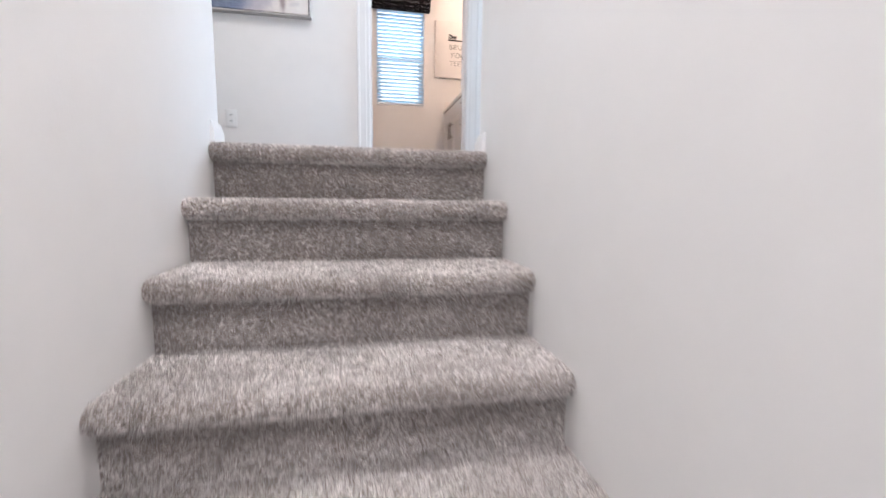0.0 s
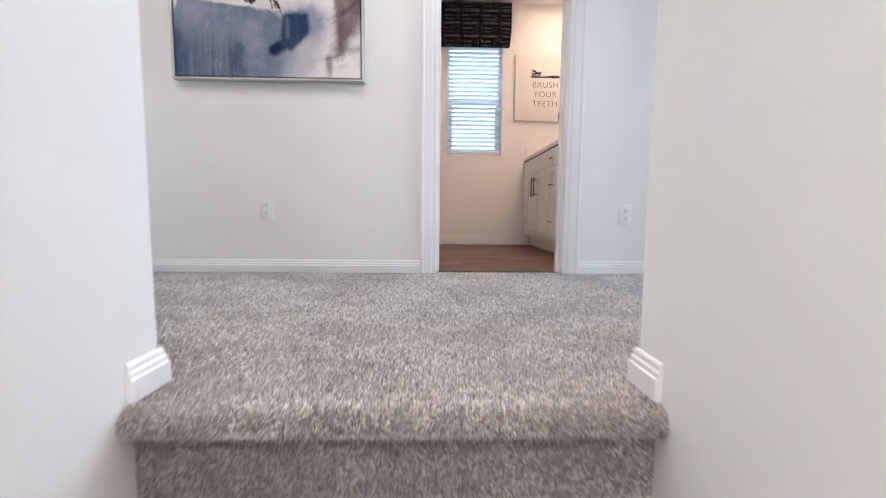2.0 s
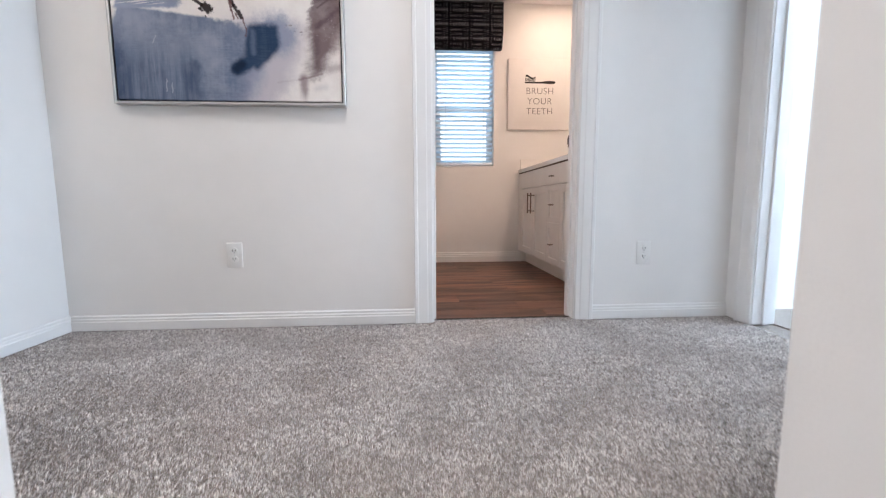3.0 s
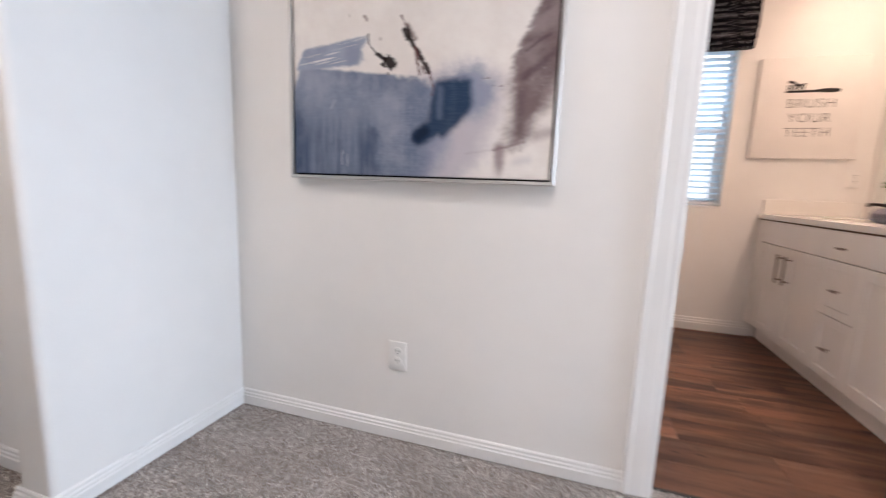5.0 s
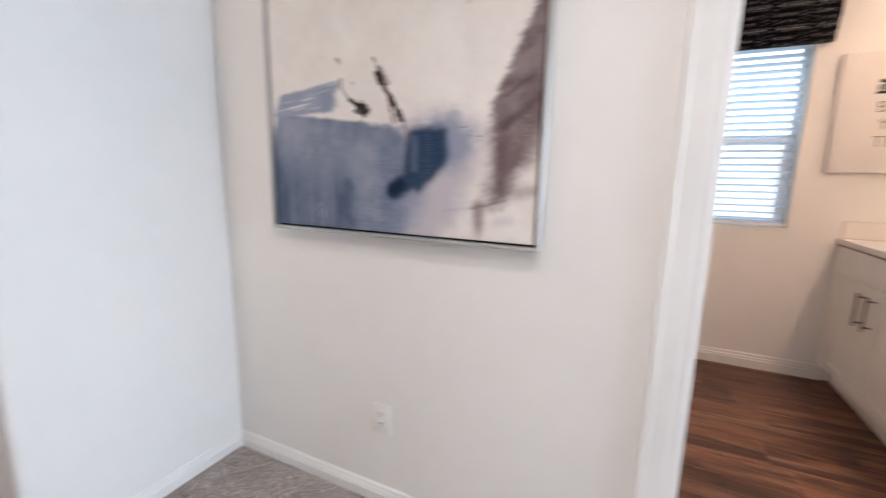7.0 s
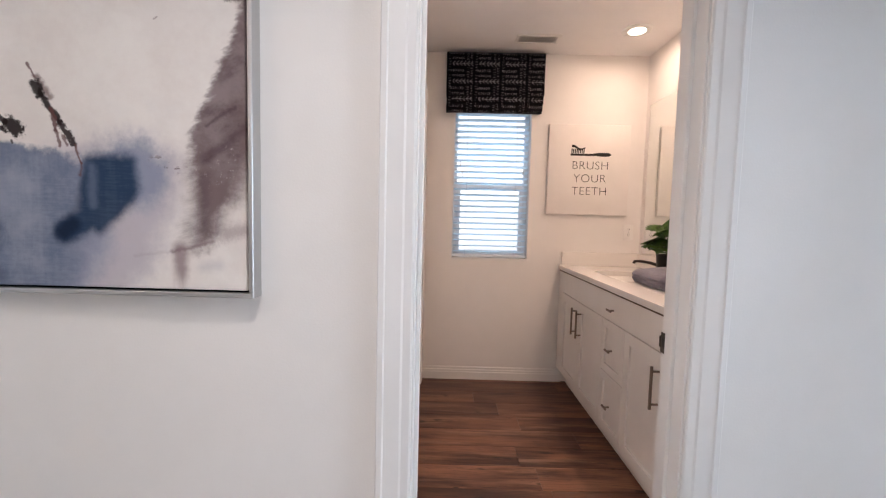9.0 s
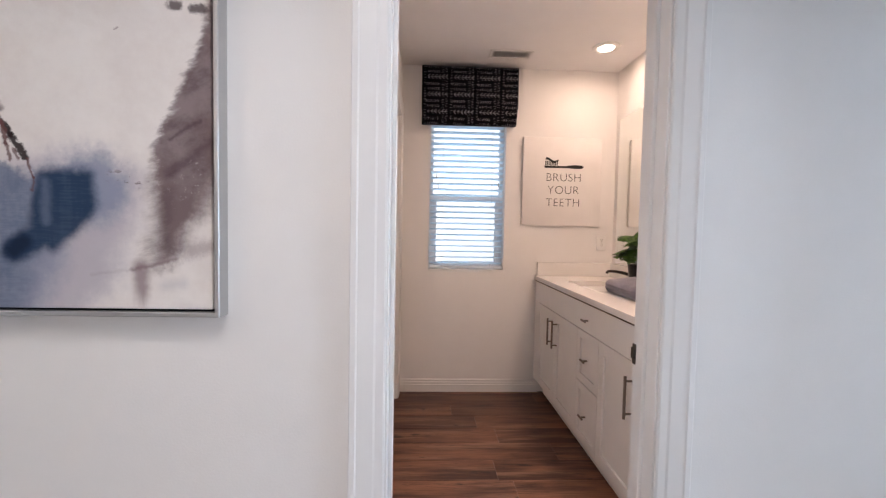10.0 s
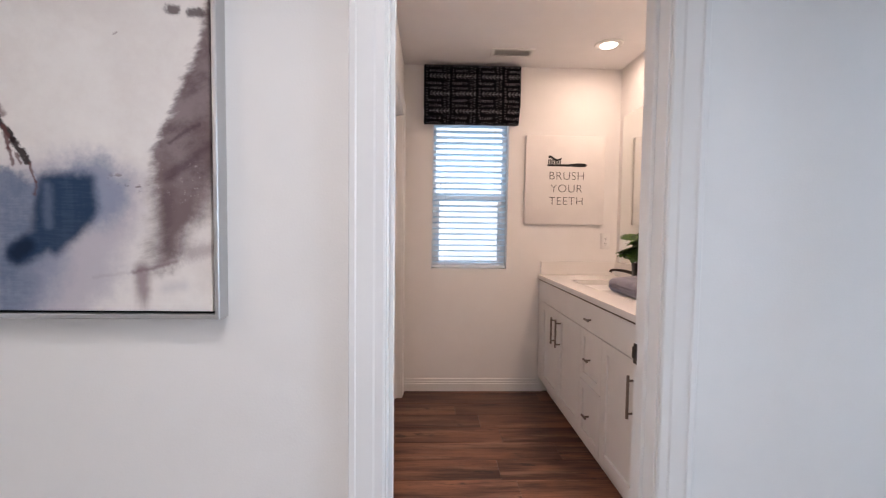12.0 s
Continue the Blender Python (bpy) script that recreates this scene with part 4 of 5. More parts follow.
def lettering(text, size, x, y, z, parent, material, weight):
    data = bpy.data.curves.new("letters", "FONT")
    data.body, data.size, data.align_x, data.offset, data.extrude = text, size, "CENTER", weight, 0.0004
    data.space_character = 1.06
    ob = bpy.data.objects.new("letters", data)
    scene.collection.objects.link(ob)
    dg = bpy.context.evaluated_depsgraph_get()
    me = bpy.data.meshes.new_from_object(ob.evaluated_get(dg))
    bpy.data.objects.remove(ob)
    me.transform(pose(x, y, z, 90, 0, 0))
    me.materials.clear()
    me.materials.append(material)
    o = part("lettering", me, None, parent, "thin dark grey letters")
    return o


for text, z in (("BRUSH", 1.613), ("YOUR", 1.519), ("TEETH", 1.426)):
    lettering(text, 0.086, 1.706, 5.5442, z, sign, M_GREYINK, -0.0017)
bm = bmesh.new()
box(bm, 1.558, 1.735, 5.5436, 5.5455, 1.711, 1.7265, 0.0009, 1)
for i in range(16):
    # the grip swells towards its rounded end
    x = 1.725 + i * 0.0081
    half = 0.0078 + 0.0062 * math.sin(math.pi * i / 17) - (0.004 if i == 15 else 0.0)
    box(bm, x, x + 0.0083, 5.5437, 5.5455, 1.7215 - half, 1.7215 + half)
part("toothbrush_handle", bm, M_INK, sign, "black printed toothbrush handle")
bm = bmesh.new()
for i in range(8):
    x = 1.564 + i * 0.0125
    box(bm, x, x + 0.0075, 5.5435, 5.5455, 1.729, 1.7615)
part("bristles", bm, M_INK, sign, "black printed bristles")
bm = bmesh.new()
for i in range(20):
    s = i / 19
    x = 1.566 + i * 0.0049
    mid = 1.771 + 0.009 * math.sin(s * 6.0 + 0.9) - 0.006 * s
    box(bm, x, x + 0.0052, 5.5433, 5.5455, mid - 0.010 + 0.006 * abs(s - 0.5), mid + 0.010 - 0.008 * s * s)
part("toothpaste", bm, M_INK, sign, "black printed strip of toothpaste")

# ---- vanity ----
CX, CZ = 1.545, 0.868     # cabinet's front and top
van = thing("vanity_cabinet", 1.83, 4.65, 0, "white shaker vanity cabinet along the bathroom wall", "cabinet")
bm = bmesh.new()
box(bm, CX + 0.002, BX1 - 0.001, 3.72, BY1 - 0.001, 0.105, CZ)
part("body", bm, M_CAB, van)
part("toe_kick", B(CX + 0.055, BX1 - 0.001, 3.72, BY1 - 0.016, 0, 0.105), M_CAB, van)
part("filler", B(CX - 0.018, CX + 0.002, 5.478, BY1 - 0.001, 0.115, 0.862, 0.001, 1), M_CAB, van)


def shaker(name, y0, y1, z0, z1, rail, parent):
    """A front with a frame and a sunk panel; it faces -x."""
    bm = bmesh.new()
    f0, f1 = CX - 0.020, CX
    box(bm, f0, f1, y0, y0 + rail, z0, z1, 0.0015, 1)
    box(bm, f0, f1, y1 - rail, y1, z0, z1, 0.0015, 1)
    box(bm, f0, f1, y0 + rail, y1 - rail, z0, z0 + rail, 0.0015, 1)
    box(bm, f0, f1, y0 + rail, y1 - rail, z1 - rail, z1, 0.0015, 1)
    ob = part(name, bm, M_CAB, parent)
    part("panel", B(f0 + 0.010, f1, y0 + rail - 0.002, y1 - rail + 0.002, z0 + rail - 0.002, z1 - rail + 0.002), M_CAB, ob)
    return ob


def pull(y, z0, z1, parent):
    bm = bmesh.new()
    tube(bm, (CX - 0.052, y, z0), (CX - 0.052, y, z1), 0.006)
    for z in (z0 + 0.02, z1 - 0.02):
        tube(bm, (CX - 0.018, y, z), (CX - 0.052, y, z), 0.0045)
    return part("handle", bm, M_NICKEL, parent, "brushed nickel bar pull", smooth=True)


def knob(y, z, parent):
    bm = bmesh.new()
    tube(bm, (CX - 0.045, y - 0.025, z), (CX - 0.045, y + 0.025, z), 0.0058)
    tube(bm, (CX - 0.018, y, z), (CX - 0.045, y, z), 0.0045)
    return part("knob", bm, M_NICKEL, parent, "brushed nickel T knob", smooth=True)


d1 = shaker("door", 5.092, 5.475, 0.120, 0.709, 0.055, van)
d2 = shaker("door", 4.700, 5.088, 0.120, 0.709, 0.055, van)
d3 = shaker("door", 4.042, 4.416, 0.120, 0.709, 0.055, van)
d4 = shaker("door", 3.745, 4.038, 0.120, 0.709, 0.055, van)
pull(5.137, 0.49, 0.665, d1)
pull(5.043, 0.49, 0.665, d2)
pull(4.087, 0.48, 0.655, d3)
pull(3.99, 0.48, 0.655, d4)
w1 = shaker("drawer", 4.421, 4.695, 0.433, 0.709, 0.042, van)
w2 = shaker("drawer", 4.421, 4.695, 0.120, 0.429, 0.042, van)
knob(4.558, 0.565, w1)
knob(4.558, 0.268, w2)
f = part("top_front", B(CX - 0.020, CX, 3.745, 5.475, 0.714, 0.858, 0.0015, 1), M_CAB, van)
knob(4.558, 0.776, f)

top = thing("quartz_countertop", 1.83, 4.65, CZ, "white quartz vanity top with a sunk basin", "worktop")
KX0, KX1, KY0, KY1 = 1.655, 1.985, 4.76, 5.245    # the basin's opening
bm = bmesh.new()
box(bm, 1.516, KX0, 3.70, BY1 - 0.001, CZ, 0.900, 0.002, 1)
box(bm, KX1, BX1 - 0.001, 3.70, BY1 - 0.001, CZ, 0.900)
box(bm, KX0, KX1, 3.70, KY0, CZ, 0.900)
box(bm, KX0, KX1, KY1, BY1 - 0.001, CZ, 0.900)
part("slab", bm, M_QUARTZ, top)
bm = bmesh.new()
box(bm, 1.533, BX1 - 0.001, BY1 - 0.021, BY1 - 0.001, 0.9005, 1.001, 0.002, 1)
part("backsplash", bm, M_QUARTZ, top)
# shade below the slab's overhang, put in as a dark brown strip
part("shade_strip", B(1.5235, CX + 0.001, 3.72, BY1 - 0.002, 0.8585, CZ - 0.0005), M_SHADELINE, top, "dark brown strip painted as the shade line under the slab")
part("backsplash", B(BX1 - 0.021, BX1 - 0.001, 3.70, BY1 - 0.022, 0.9005, 1.001, 0.002, 1), M_QUARTZ, top)
bm = bmesh.new()
box(bm, KX0 - 0.02, KX0 + 0.004, KY0 - 0.02, KY1 + 0.02, 0.73, CZ)
box(bm, KX1 - 0.004, KX1 + 0.02, KY0 - 0.02, KY1 + 0.02, 0.73, CZ)
box(bm, KX0, KX1, KY0 - 0.02, KY0 + 0.004, 0.73, CZ)
box(bm, KX0, KX1, KY1 - 0.004, KY1 + 0.02, 0.73, CZ)
box(bm, KX0, KX1, KY0, KY1, 0.725, 0.74)
part("basin", bm, M_CERAMIC, top, "white ceramic basin")

fa = thing("faucet", 2.03, 5.0, 0.9, "dark bronze single-lever faucet behind the basin", "faucet")
bm = bmesh.new()
turned(bm, [(0.027, 0.9), (0.026, 0.906), (0.019, 0.910), (0.018, 0.955), (0.020, 0.965), (0.014, 0.975)], 2.03, 5.0)
part("body", bm, M_BRONZE, fa, smooth=True)
bm = bmesh.new()
prev = Vector((2.025, 5.0, 0.945))
for i in range(1, 9):
    s = i / 8
    cur = Vector((2.025 - 0.205 * s, 5.0, 0.948 + 0.046 * math.sin(s * 1.75)))
    tube(bm, prev, cur, 0.0125 - 0.0006 * i, seg=12)
    prev = cur
tube(bm, prev, prev + Vector((-0.004, 0, -0.014)), 0.0085, seg=12)
part("spout", bm, M_BRONZE, fa, smooth=True)
bm = bmesh.new()
tube(bm, (2.03, 5.0, 0.972), (2.045, 5.0, 0.99), 0.007)
tube(bm, (2.045, 5.0, 0.99), (1.985, 5.0, 1.004), 0.006, 0.0045)
part("lever", bm, M_BRONZE, fa, smooth=True)

mirror = thing("wall_mirror", 2.11, 4.65, 1.012, "large frameless mirror on the wall over the vanity", "mirror")
part("glass", B(BX1 - 0.007, BX1 - 0.001, 3.78, 5.512, 1.006, 2.075, 0.0015, 1), M_MIRROR, mirror)

# folded towel: two rolled layers, bulging and uneven


def towel():
    """One plump fold with a soft, uneven surface and a crease round its sides."""
    t = thing("folded_towel", 1.85, 4.60, 0.9, "plump folded grey towel on the vanity top", "towel")
    x0, x1, y0, y1, z0, z1 = 1.690, 2.0, 4.42, 4.775, 0.9, 0.983
    bm = B(x0, x1, y0, y1, z0, z1, 0.036, 6)
    bmesh.ops.subdivide_edges(bm, edges=[e for e in bm.edges if e.calc_length() > 0.05], cuts=11, use_grid_fill=True)
    mid = Vector(((x0 + x1) / 2, (y0 + y1) / 2, 0))
    for v in bm.verts:
        out_dir = Vector((v.co.x - mid.x, v.co.y - mid.y, 0))
        edge = max(abs(out_dir.x) / (x1 - x0), abs(out_dir.y) / (y1 - y0)) * 2
        h = (v.co.z - z0) / (z1 - z0)
        if edge > 0.93:
            v.co -= out_dir.normalized() * 0.007 * math.exp(-((h - 0.46) / 0.07) ** 2)
        if h > 0.1:
            v.co.z += 0.008 * noise.noise(v.co * 11) + 0.006 * (1 - edge * edge) - 0.012 * max(0.0, (x0 + 0.10 - v.co.x) / 0.10) * (h > 0.6)
        v.co += out_dir.normalized() * 0.004 * noise.noise(v.co * 19 + Vector((3, 0, 0)))
    part("fold", bm, M_TOWEL, t, smooth=True)
    return t


towel()


def leaf_shape(bm, m, size, rnd):
    """A split, heart-shaped leaf with notched sides, bent along its rib."""
    n = 15
    spine, left, right = [], [], []
    for i in range(n + 1):
        s = i / n
        w = size * 0.60 * math.sin(math.pi * min(1.0, s * 0.93 + 0.07)) ** 0.8 * (1.15 - 0.45 * s)
        drop = -size * 0.16 * s * s
        notch = 0.36 if i % 3 == 1 and 1 < i < n - 1 else 1.0
        spine.append(bm.verts.new(m @ Vector((0, size * s, drop))))
        left.append(bm.verts.new(m @ Vector((-w * notch, size * (s + 0.06), drop - w * 0.22))))
        right.append(bm.verts.new(m @ Vector((w * notch, size * (s + 0.06), drop - w * 0.22))))
    for i in range(n):
        bm.faces.new((spine[i], spine[i + 1], left[i + 1], left[i]))
        bm.faces.new((spine[i], right[i], right[i + 1], spine[i + 1]))


def potted_plant(x, y, z):
    t = thing("potted_plant", x, y, z, "small split-leaf plant in a round black pot", "plant")
    bm = bmesh.new()
    turned(bm, [(0.050, z), (0.054, z + 0.004), (0.066, z + 0.142), (0.067, z + 0.150), (0.060, z + 0.150), (0.058, z + 0.132)], x, y)
    part("pot", bm, M_POT, t, smooth=True)
    bm = bmesh.new()
    bmesh.ops.create_cone(bm, cap_ends=True, segments=24, radius1=0.0575, radius2=0.0575, depth=0.01, matrix=Matrix.Translation((x, y, z + 0.132)))
    part("soil", bm, M_SOIL, t)
    rnd = random.Random(5)
    for turn, reach, up, size in ((75, 0.045, 0.085, 0.115), (120, 0.04, 0.13, 0.11), (165, 0.04, 0.07, 0.11), (35, 0.04, 0.11, 0.12), (-40, 0.035, 0.13, 0.12), (-110, 0.04, 0.10, 0.11), (215, 0.03, 0.15, 0.11), (95, 0.03, 0.055, 0.10), (0, 0.03, 0.17, 0.12), (140, 0.02, 0.19, 0.11), (100, 0.05, 0.15, 0.10), (150, 0.05, 0.11, 0.10), (60, 0.05, 0.06, 0.10), (185, 0.045, 0.13, 0.10), (125, 0.045, 0.075, 0.11)):
        a = radians(turn)
        foot = Vector((x, y, z + 0.13))
        tip = foot + Vector((-math.sin(a) * reach, math.cos(a) * reach, up + 0.036))
        bm = bmesh.new()
        tube(bm, foot, tip, 0.0022, 0.0016, seg=7)
        part("stem", bm, M_STEM, t)
        bm = bmesh.new()
        m = Matrix.Translation(tip) @ Matrix.Rotation(a, 4, "Z") @ Matrix.Rotation(radians(rnd.uniform(-50, 8)), 4, "X") @ Matrix.Rotation(radians(rnd.uniform(-30, 30)), 4, "Y")
        leaf_shape(bm, m, size, rnd)
        bmesh.ops.solidify(bm, geom=bm.faces[:], thickness=0.0008)
        part("leaf", bm, M_LEAF, t, smooth=True)
    return t


potted_plant(1.935, 4.83, 0.9)

# strike plate on the door frame
st = thing("strike_plate", DX1, 3.615, 0.89, "dark nickel strike plate on the door frame", "door hardware")
bm = bmesh.new()
box(bm, DX1 - 0.0025, DX1 - 0.0003, 3.600, 3.6325, 0.858, 0.916, 0.0008, 1)
box(bm, DX1 - 0.0045, DX1 + 0.004, 3.6315, 3.637, 0.872, 0.904, 0.001, 1)
part("plate", bm, M_BRONZE, st)
part("hole", B(DX1 - 0.0032, DX1 - 0.0024, 3.608, 3.624, 0.875, 0.901), M_SLOT, st, "dark latch hole")

# ---- the painting ----
PX0, PX1, PZ0, PZ1 = -0.786, 0.199, 1.013, 1.985
pic = thing("framed_painting", -0.294, 3.49, PZ0, "abstract blue-grey and plum painting in a silver frame", "painting")
bm = bmesh.new()
prof = [(0.0, 0.0), (0.0, 0.041), (0.002, 0.043), (0.010, 0.043), (0.012, 0.041), (0.012, 0.0)]
c = [(PX0, PZ0), (PX1, PZ0), (PX1, PZ1), (PX0, PZ1)]
for i in range(4):
    a, b = Vector((c[i][0], NORTH, c[i][1])), Vector((c[(i + 1) % 4][0], NORTH, c[(i + 1) % 4][1]))
    d = (b - a).normalized()
    inn = Vector((-d.z, 0, d.x))
    bm = bmesh.new()
    prism(bm, prof, [(a, inn + d, (0, -1, 0)), (b, inn - d, (0, -1, 0))])
    part("frame_rail", bm, M_SILVER, pic, "brushed silver frame rail")
part("shadow_gap", B(PX0 + 0.011, PX1 - 0.011, 3.488, NORTH - 0.001, PZ0 + 0.011, PZ1 - 0.011), M_BLACKWOOD, pic, "black recess inside the frame")
cv = part("canvas", B(0, PX1 - PX0 - 0.036, -0.014, 0.0, 0, PZ1 - PZ0 - 0.036, 0.002, 1), M_ART, pic, "painted canvas")
cv.location = (PX0 + 0.018, 3.4875, PZ0 + 0.018)

# ---- woven iron panels ----


def iron_panel(x0, z0, seed):
    """A wall panel of bent black iron strips: a back rim, cross strips that stand off, and upright rods in front."""
    rnd = random.Random(seed)
    w, h, d = 0.47, 0.54, 0.098
    y = 2.893
    t = thing("iron_wall_panel", x0 + w / 2, y, z0, "black woven iron strip panel hung on the wall", "wall art", "woven iron wall panels")
    bm = bmesh.new()
    for a in ((x0, x0 + 0.004, z0, z0 + h), (x0 + w - 0.004, x0 + w, z0, z0 + h)):
        box(bm, a[0], a[1], y - 0.034, y - 0.002, a[2], a[3])
    for a in ((z0, z0 + 0.004), (z0 + h - 0.004, z0 + h)):
        box(bm, x0 + 0.004, x0 + w - 0.004, y - 0.014, y - 0.002, *a)
    part("rim", bm, M_IRON, t)

    def strip(pts, wide, flat):
        bm = bmesh.new()
        rings = []
        for i, p in enumerate(pts):
            p = Vector(p)
            if flat == "z":
                off = [(0, -0.0012, -wide / 2), (0, 0.0012, -wide / 2), (0, 0.0012, wide / 2), (0, -0.0012, wide / 2)]
                if i in (0, len(pts) - 1):
                    off = [(-0.0012, 0, -wide / 2), (0.0012, 0, -wide / 2), (0.0012, 0, wide / 2), (-0.0012, 0, wide / 2)]
            else:
                off = [(-wide / 2, -0.0014, 0), (wide / 2, -0.0014, 0), (wide / 2, 0.0014, 0), (-wide / 2, 0.0014, 0)]
                if i in (0, len(pts) - 1):
                    off = [(-wide / 2, 0, -0.0014), (wide / 2, 0, -0.0014), (wide / 2, 0, 0.0014), (-wide / 2, 0, 0.0014)]
            rings.append([bm.verts.new(p + Vector(o)) for o in off])
        for a, b in zip(rings, rings[1:]):
            for i in range(4):
                bm.faces.new((a[i], a[(i + 1) % 4], b[(i + 1) % 4], b[i]))
        bm.faces.new(rings[0])
        bm.faces.new(list(reversed(rings[-1])))
        return bm

    zs = [z0 + 0.028 + i * (h - 0.056) / 7 for i in range(8)]
    for i, zz in enumerate(zs):
        za, zb = zz + rnd.uniform(-0.012, 0.012), zz + rnd.uniform(-0.012, 0.012)
        lo, hi_ = z0 + 0.02, z0 + h - 0.02
        clampz = lambda q: min(hi_, max(lo, q))
        f = y - d + 0.006 * (i % 2)
        pts = [(x0 + 0.002, y - 0.006, za), (x0 + 0.004, f, clampz(za + rnd.uniform(-0.03, 0.03)))]
        for k in (0.22, 0.45, 0.68, 0.85):
            pts.append((x0 + w * k, f + 0.002, clampz(zz + rnd.uniform(-0.085, 0.085))))
        pts += [(x0 + w - 0.004, f, clampz(zb + rnd.uniform(-0.05, 0.05))), (x0 + w - 0.002, y - 0.006, zb)]
        part("cross_strip", strip(pts, 0.031, "z"), M_IRON, t)
    for i in range(4):
        # slanting strips woven between the level ones
        up = 1 if i % 2 else -1
        za = z0 + h * (0.22 + 0.18 * i) - up * 0.10
        f = y - d + 0.010 + 0.003 * (i % 2)
        pts = [(x0 + w * k, f, min(z0 + h - 0.02, max(z0 + 0.02, za + up * (k * 0.34) + rnd.uniform(-0.02, 0.02)))) for k in (0.012, 0.2, 0.42, 0.64, 0.82, 0.985)]
        part("slant_strip", strip(pts, 0.028, "z"), M_IRON, t)
    for i in range(7):
        xx = x0 + 0.014 + i * (w - 0.028) / 6
        f = y - d - 0.004
        bend = rnd.uniform(-0.022, 0.022)
        pts = [(xx, y - 0.006, z0 + h - 0.002), (xx, f, z0 + h - 0.004)]
        for k in (0.75, 0.5, 0.25):
            pts.append((min(x0 + w - 0.01, max(x0 + 0.01, xx + bend * math.sin(math.pi * k) * 1.4)), f, z0 + h * k))
        pts += [(xx, f, z0 + 0.004), (xx, y - 0.006, z0 + 0.002)]
        part("upright_rod", strip(pts, 0.0062, "x"), M_IRON, t)
    return t


iron_panel(-2.135, 0.848, 3)
iron_panel(-2.145, 1.482, 8)

# ---- the far room's things ----
cab = thing("black_cabinet", -6.83, 2.3, 0, "tall black wooden cabinet against the far wall", "cabinet")
part("body", B(-7.09, -6.60, 1.70, 2.905, 0.06, 1.29, 0.004, 1), M_BLACKWOOD, cab)
part("top", B(-7.095, -6.58, 1.69, 2.908, 1.29, 1.322, 0.004, 1), M_BLACKWOOD, cab)
for y0, y1 in ((2.31, 2.895), (1.71, 2.305)):
    dd = part("door", B(-6.60, -6.582, y0, y1, 0.075, 1.28, 0.003, 1), M_BLACKWOOD, cab)
    bm = bmesh.new()
    yk = 2.345 if y0 > 2 else 2.27
    tube(bm, (-6.582, yk, 0.72), (-6.56, yk, 0.72), 0.010)
    part("knob", bm, M_BRONZE, dd, smooth=True)
for x, y in ((-7.05, 1.76), (-7.05, 2.85), (-6.65, 1.76), (-6.65, 2.85)):
    part("foot", B(x - 0.025, x + 0.025, y - 0.025, y + 0.025, 0, 0.06, 0.004, 1), M_BLACKWOOD, cab)


def vase(x, y, z, r, h, seed):
    t = thing("vase_with_leaves", x, y, z, "blue-grey ceramic vase with green leaves on the cabinet", "vase", "vases on the black cabinet")
    bm = bmesh.new()
    turned(bm, [(r * 0.86, z), (r * 0.95, z + h * 0.03), (r, z + h * 0.10), (r * 1.01, z + h * 0.62), (r * 0.96, z + h * 0.72), (r * 0.70, z + h * 0.80), (r * 0.42, z + h * 0.84),
                (r * 0.40, z + h * 0.97), (r * 0.46, z + h), (r * 0.38, z + h), (r * 0.33, z + h * 0.86)], x, y, 28)
    part("vase", bm, M_VASE, t, smooth=True)
    rnd = random.Random(seed)
    for i in range(22):
        a, reach = rnd.uniform(0, 6.28), rnd.uniform(0.06, 0.2)
        foot = Vector((x, y, z + h * 0.9))
        tip = foot + Vector((math.cos(a) * reach * 0.7, math.sin(a) * reach * 0.7, rnd.uniform(0.03, 0.11)))
        bm = bmesh.new()
        tube(bm, foot, tip, 0.003, 0.002, seg=6)
        part("stem", bm, M_STEM, t)
        for k in range(3):
            bm = bmesh.new()
            q = foot.lerp(tip, 0.5 + 0.25 * k)
            m = Matrix.Translation(q) @ Matrix.Rotation(a - math.pi / 2 + rnd.uniform(-1, 1), 4, "Z") @ Matrix.Rotation(radians(rnd.uniform(-30, 30)), 4, "X")
            leaf_shape(bm, m, rnd.uniform(0.045, 0.07), rnd)
            bmesh.ops.solidify(bm, geom=bm.faces[:], thickness=0.0008)
            part("leaf", bm, M_LEAF, t, smooth=True)
    return t


vase(-6.72, 2.72, 1.322, 0.088, 0.24, 3)
vase(-6.80, 2.42, 1.322, 0.080, 0.26, 9)

fm = thing("framed_mirror", -5.75, FY, 0.53, "tall mirror in a wide black wooden frame", "mirror")
MX0, MX1, MZ0, MZ1 = -6.26, -5.24, 0.53, 2.06
for a in ((MX0, MX0 + 0.085, MZ0, MZ1), (MX1 - 0.085, MX1, MZ0, MZ1), (MX0 + 0.085, MX1 - 0.085, MZ0, MZ0 + 0.085), (MX0 + 0.085, MX1 - 0.085, MZ1 - 0.085, MZ1)):
    part("frame_rail", B(a[0], a[1], FY - 0.032, FY - 0.001, a[2], a[3], 0.005, 2), M_BLACKWOOD, fm)
part("glass", B(MX0 + 0.08, MX1 - 0.08, FY - 0.012, FY - 0.002, MZ0 + 0.08, MZ1 - 0.08), M_MIRROR, fm)

# ---- bathroom planks, one by one ----
rnd = random.Random(11)
pw = 0.178
y = NORTH + 0.052
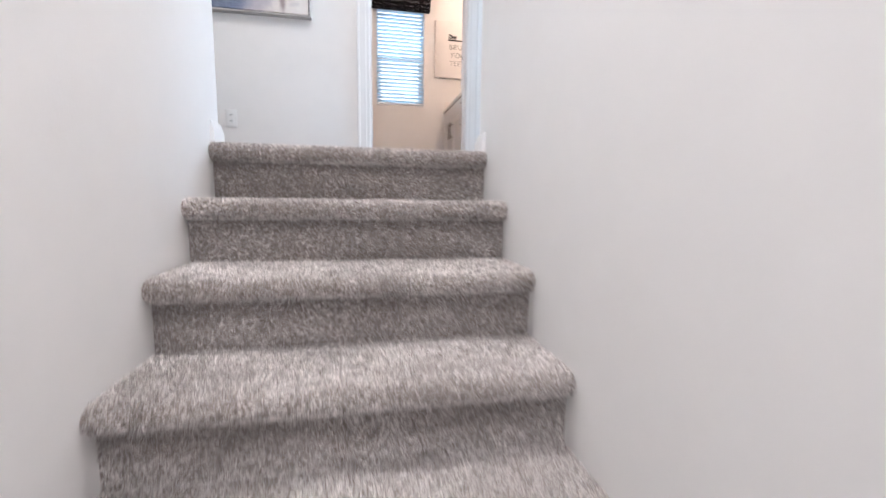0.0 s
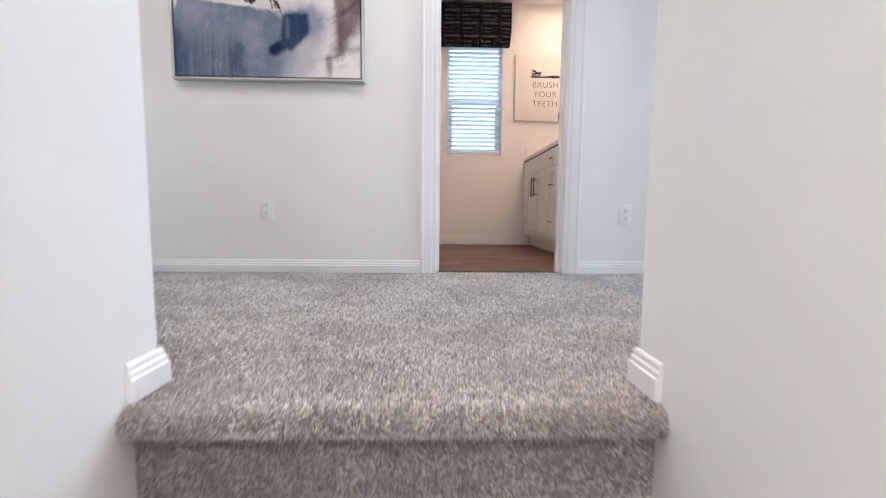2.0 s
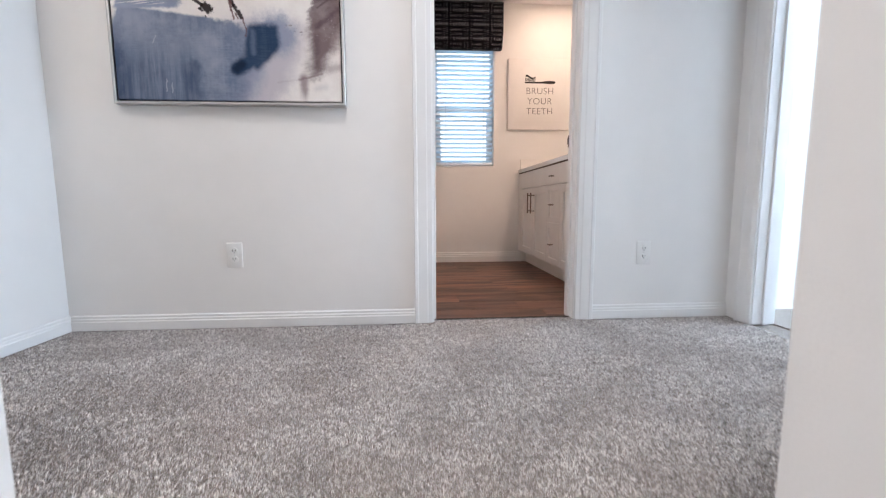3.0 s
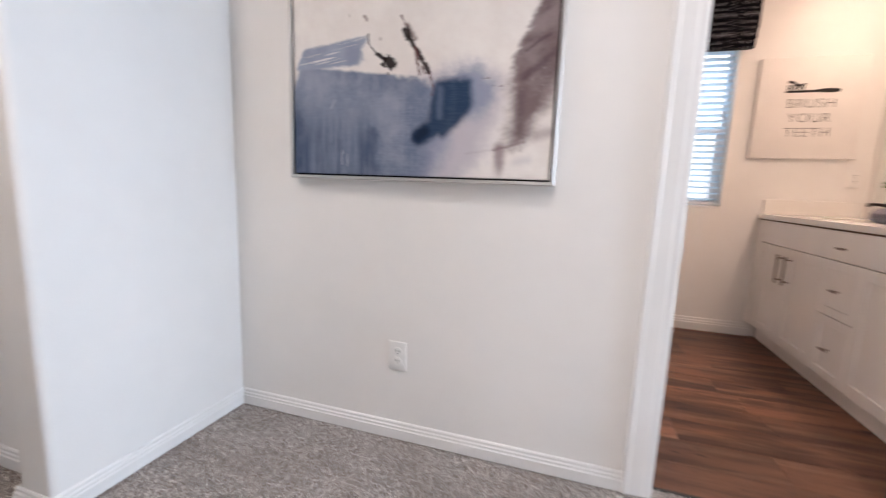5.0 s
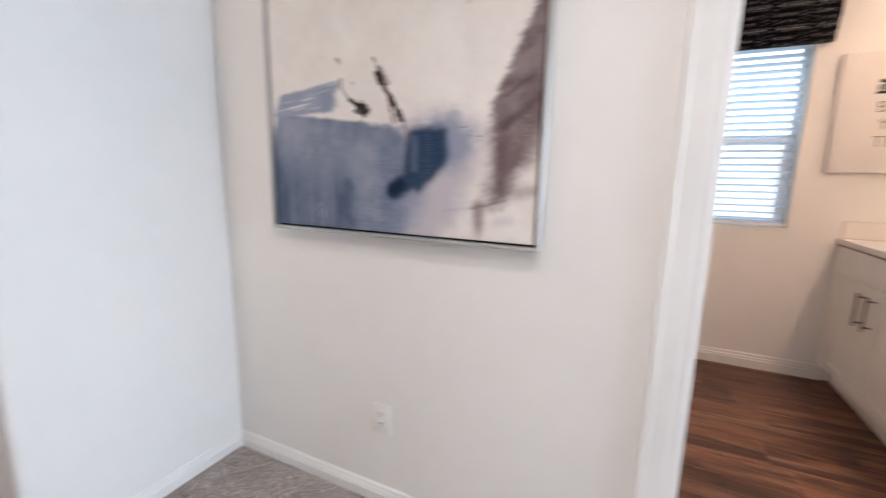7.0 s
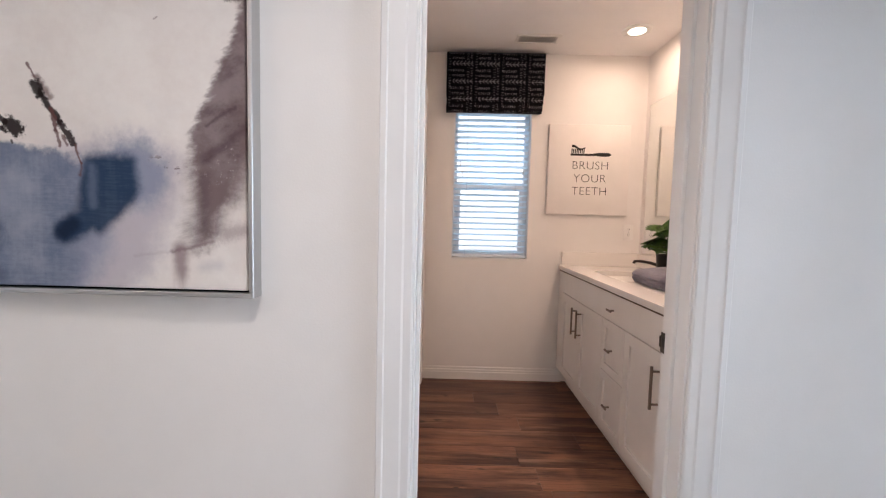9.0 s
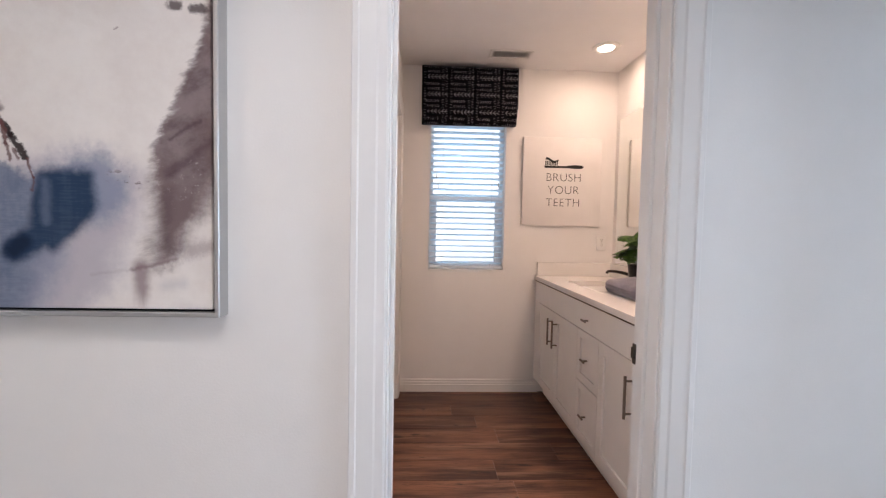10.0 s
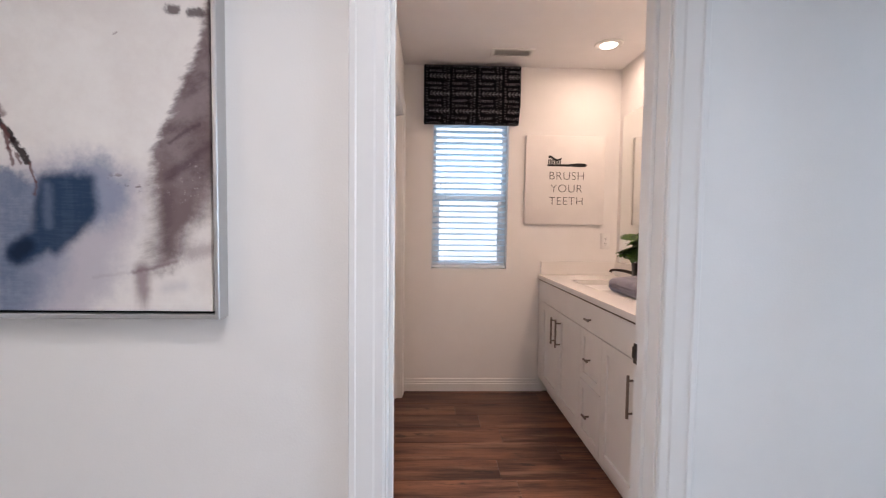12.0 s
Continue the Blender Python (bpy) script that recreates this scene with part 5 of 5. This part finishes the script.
while y < BY1 - 0.012:
    y1 = min(y + pw, BY1 - 0.012)
    x = BX0 - 0.02 - rnd.uniform(0.1, 1.0)
    while x < BX1 - 0.005:
        x1 = x + 1.22
        a, b = max(x, BX0 - 0.1), min(x1, BX1 - 0.002)
        if b - a > 0.03:
            p = part("plank", B(a - (a + b) / 2 + 0.0006, b - (a + b) / 2 - 0.0006, (y - y1) / 2 + 0.0006, (y1 - y) / 2 - 0.0006, -0.010, -0.001, 0.0012, 1), M_PLANK, floor_bath)
            p.location = ((a + b) / 2, (y + y1) / 2, 0)
        x = x1
    y = y1

# ---- carpet pile ----


def pile(name, origin, normal, rng, length, width, label):
    """Bent yarn tufts standing on the given points; they lean in loose drifts."""
    n = len(origin)
    o, nn = origin, normal
    def drift(k, s):
        return np.sin(o[:, 0] * s + k) * np.cos(o[:, 1] * s * 1.3 + 2 * k) + 0.6 * np.sin(o[:, 0] * s * 2.7 + o[:, 1] * s * 2.1 + 3 * k)
    ang = drift(0.7, 5.0) * 0.8 + rng.normal(0, 1.7, n)
    ref = np.stack([np.cos(ang), np.sin(ang), np.zeros(n)], 1)
    ref -= nn * np.sum(ref * nn, 1, keepdims=True)
    ref /= np.linalg.norm(ref, axis=1, keepdims=True) + 1e-9
    side = np.cross(nn, ref)
    spin = rng.uniform(0, 2 * np.pi, n)[:, None]
    across = side * np.cos(spin) + ref * np.sin(spin)
    ln = (length * rng.uniform(0.7, 1.15, n))[:, None]
    lean = rng.uniform(0.25, 1.15, n)[:, None]
    w = (width * rng.uniform(0.7, 1.3, n))[:, None]
    mid = o + nn * ln * 0.6 + ref * ln * lean * 0.35
    tip = o + nn * ln * (1.0 - 0.22 * lean) + ref * ln * lean
    v = np.stack([o - across * w / 2, o + across * w / 2, mid + across * w / 2, mid - across * w / 2, tip + across * w * 0.28, tip - across * w * 0.28], 1).reshape(-1, 3)
    base = (np.arange(n) * 6)[:, None]
    quads = np.concatenate([base + np.array([0, 1, 2, 3]), base + np.array([3, 2, 4, 5])], 1).reshape(-1)
    me = bpy.data.meshes.new(name)
    me.vertices.add(n * 6)
    me.vertices.foreach_set("co", v.reshape(-1).astype(np.float32))
    me.loops.add(n * 8)
    me.loops.foreach_set("vertex_index", quads.astype(np.int32))
    me.polygons.add(n * 2)
    me.polygons.foreach_set("loop_start", (np.arange(n * 2) * 4).astype(np.int32))
    me.update(calc_edges=True)
    me.materials.append(M_PILE)
    ob = new(name, me)
    return tagged(ob, label, "carpet", kind="stuff")


rng = np.random.default_rng(4)


def flat_points(x0, x1, y0, y1, z, density):
    n = int((x1 - x0) * (y1 - y0) * density)
    o = np.stack([rng.uniform(x0, x1, n), rng.uniform(y0, y1, n), np.full(n, z)], 1)
    return o, np.tile(np.array([0.0, 0.0, 1.0]), (n, 1))


D = 62000
sets = [flat_points(-1.079, 2.082, SOUTH, NORTH - 0.012, -0.007, D),
        flat_points(SX0, SX1, TOP_RISER - 0.01, SOUTH, -0.007, D),
        flat_points(DX0, DX1, NORTH - 0.012, NORTH + 0.048, -0.007, D),
        flat_points(-2.42, -1.079, 1.95, 2.778, -0.007, D),
        flat_points(-2.42, -1.255, 2.778, 2.88, -0.007, D),
        flat_points(-2.75, -2.42, 2.078, 2.738, -0.007, D)]
pile("carpet_pile", np.concatenate([s[0] for s in sets]), np.concatenate([s[1] for s in sets]), rng, 0.0080, 0.0021, "grey-brown cut pile of the landing carpet")


def stair_points(k, density):
    pts = step_profile(k)
    pts = pts + ([(TOP_RISER - GOING * (k - 1), -RISE * k - 0.007)] if k else [(TOP_RISER, -0.007)])
    P = np.array(pts)
    seg = np.diff(P, axis=0)
    ln = np.linalg.norm(seg, axis=1)
    n = int(ln.sum() * (SX1 - SX0) * density)
    s = rng.uniform(0, ln.sum(), n)
    i = np.minimum(np.searchsorted(np.cumsum(ln), s), len(ln) - 1)
    f = (s - (np.cumsum(ln) - ln)[i]) / ln[i]
    yz = P[i] + seg[i] * f[:, None]
    nrm = np.stack([-seg[:, 1], seg[:, 0]], 1) / ln[:, None]
    o = np.stack([rng.uniform(SX0, SX1, n), yz[:, 0], yz[:, 1]], 1)
    return o, np.stack([np.zeros(n), nrm[i, 0], nrm[i, 1]], 1)


sets = [stair_points(k, 100000) for k in range(0, 6)]
pile("carpet_pile", np.concatenate([s[0] for s in sets]), np.concatenate([s[1] for s in sets]), rng, 0.0080, 0.0019, "grey-brown cut pile on the carpeted stairs")
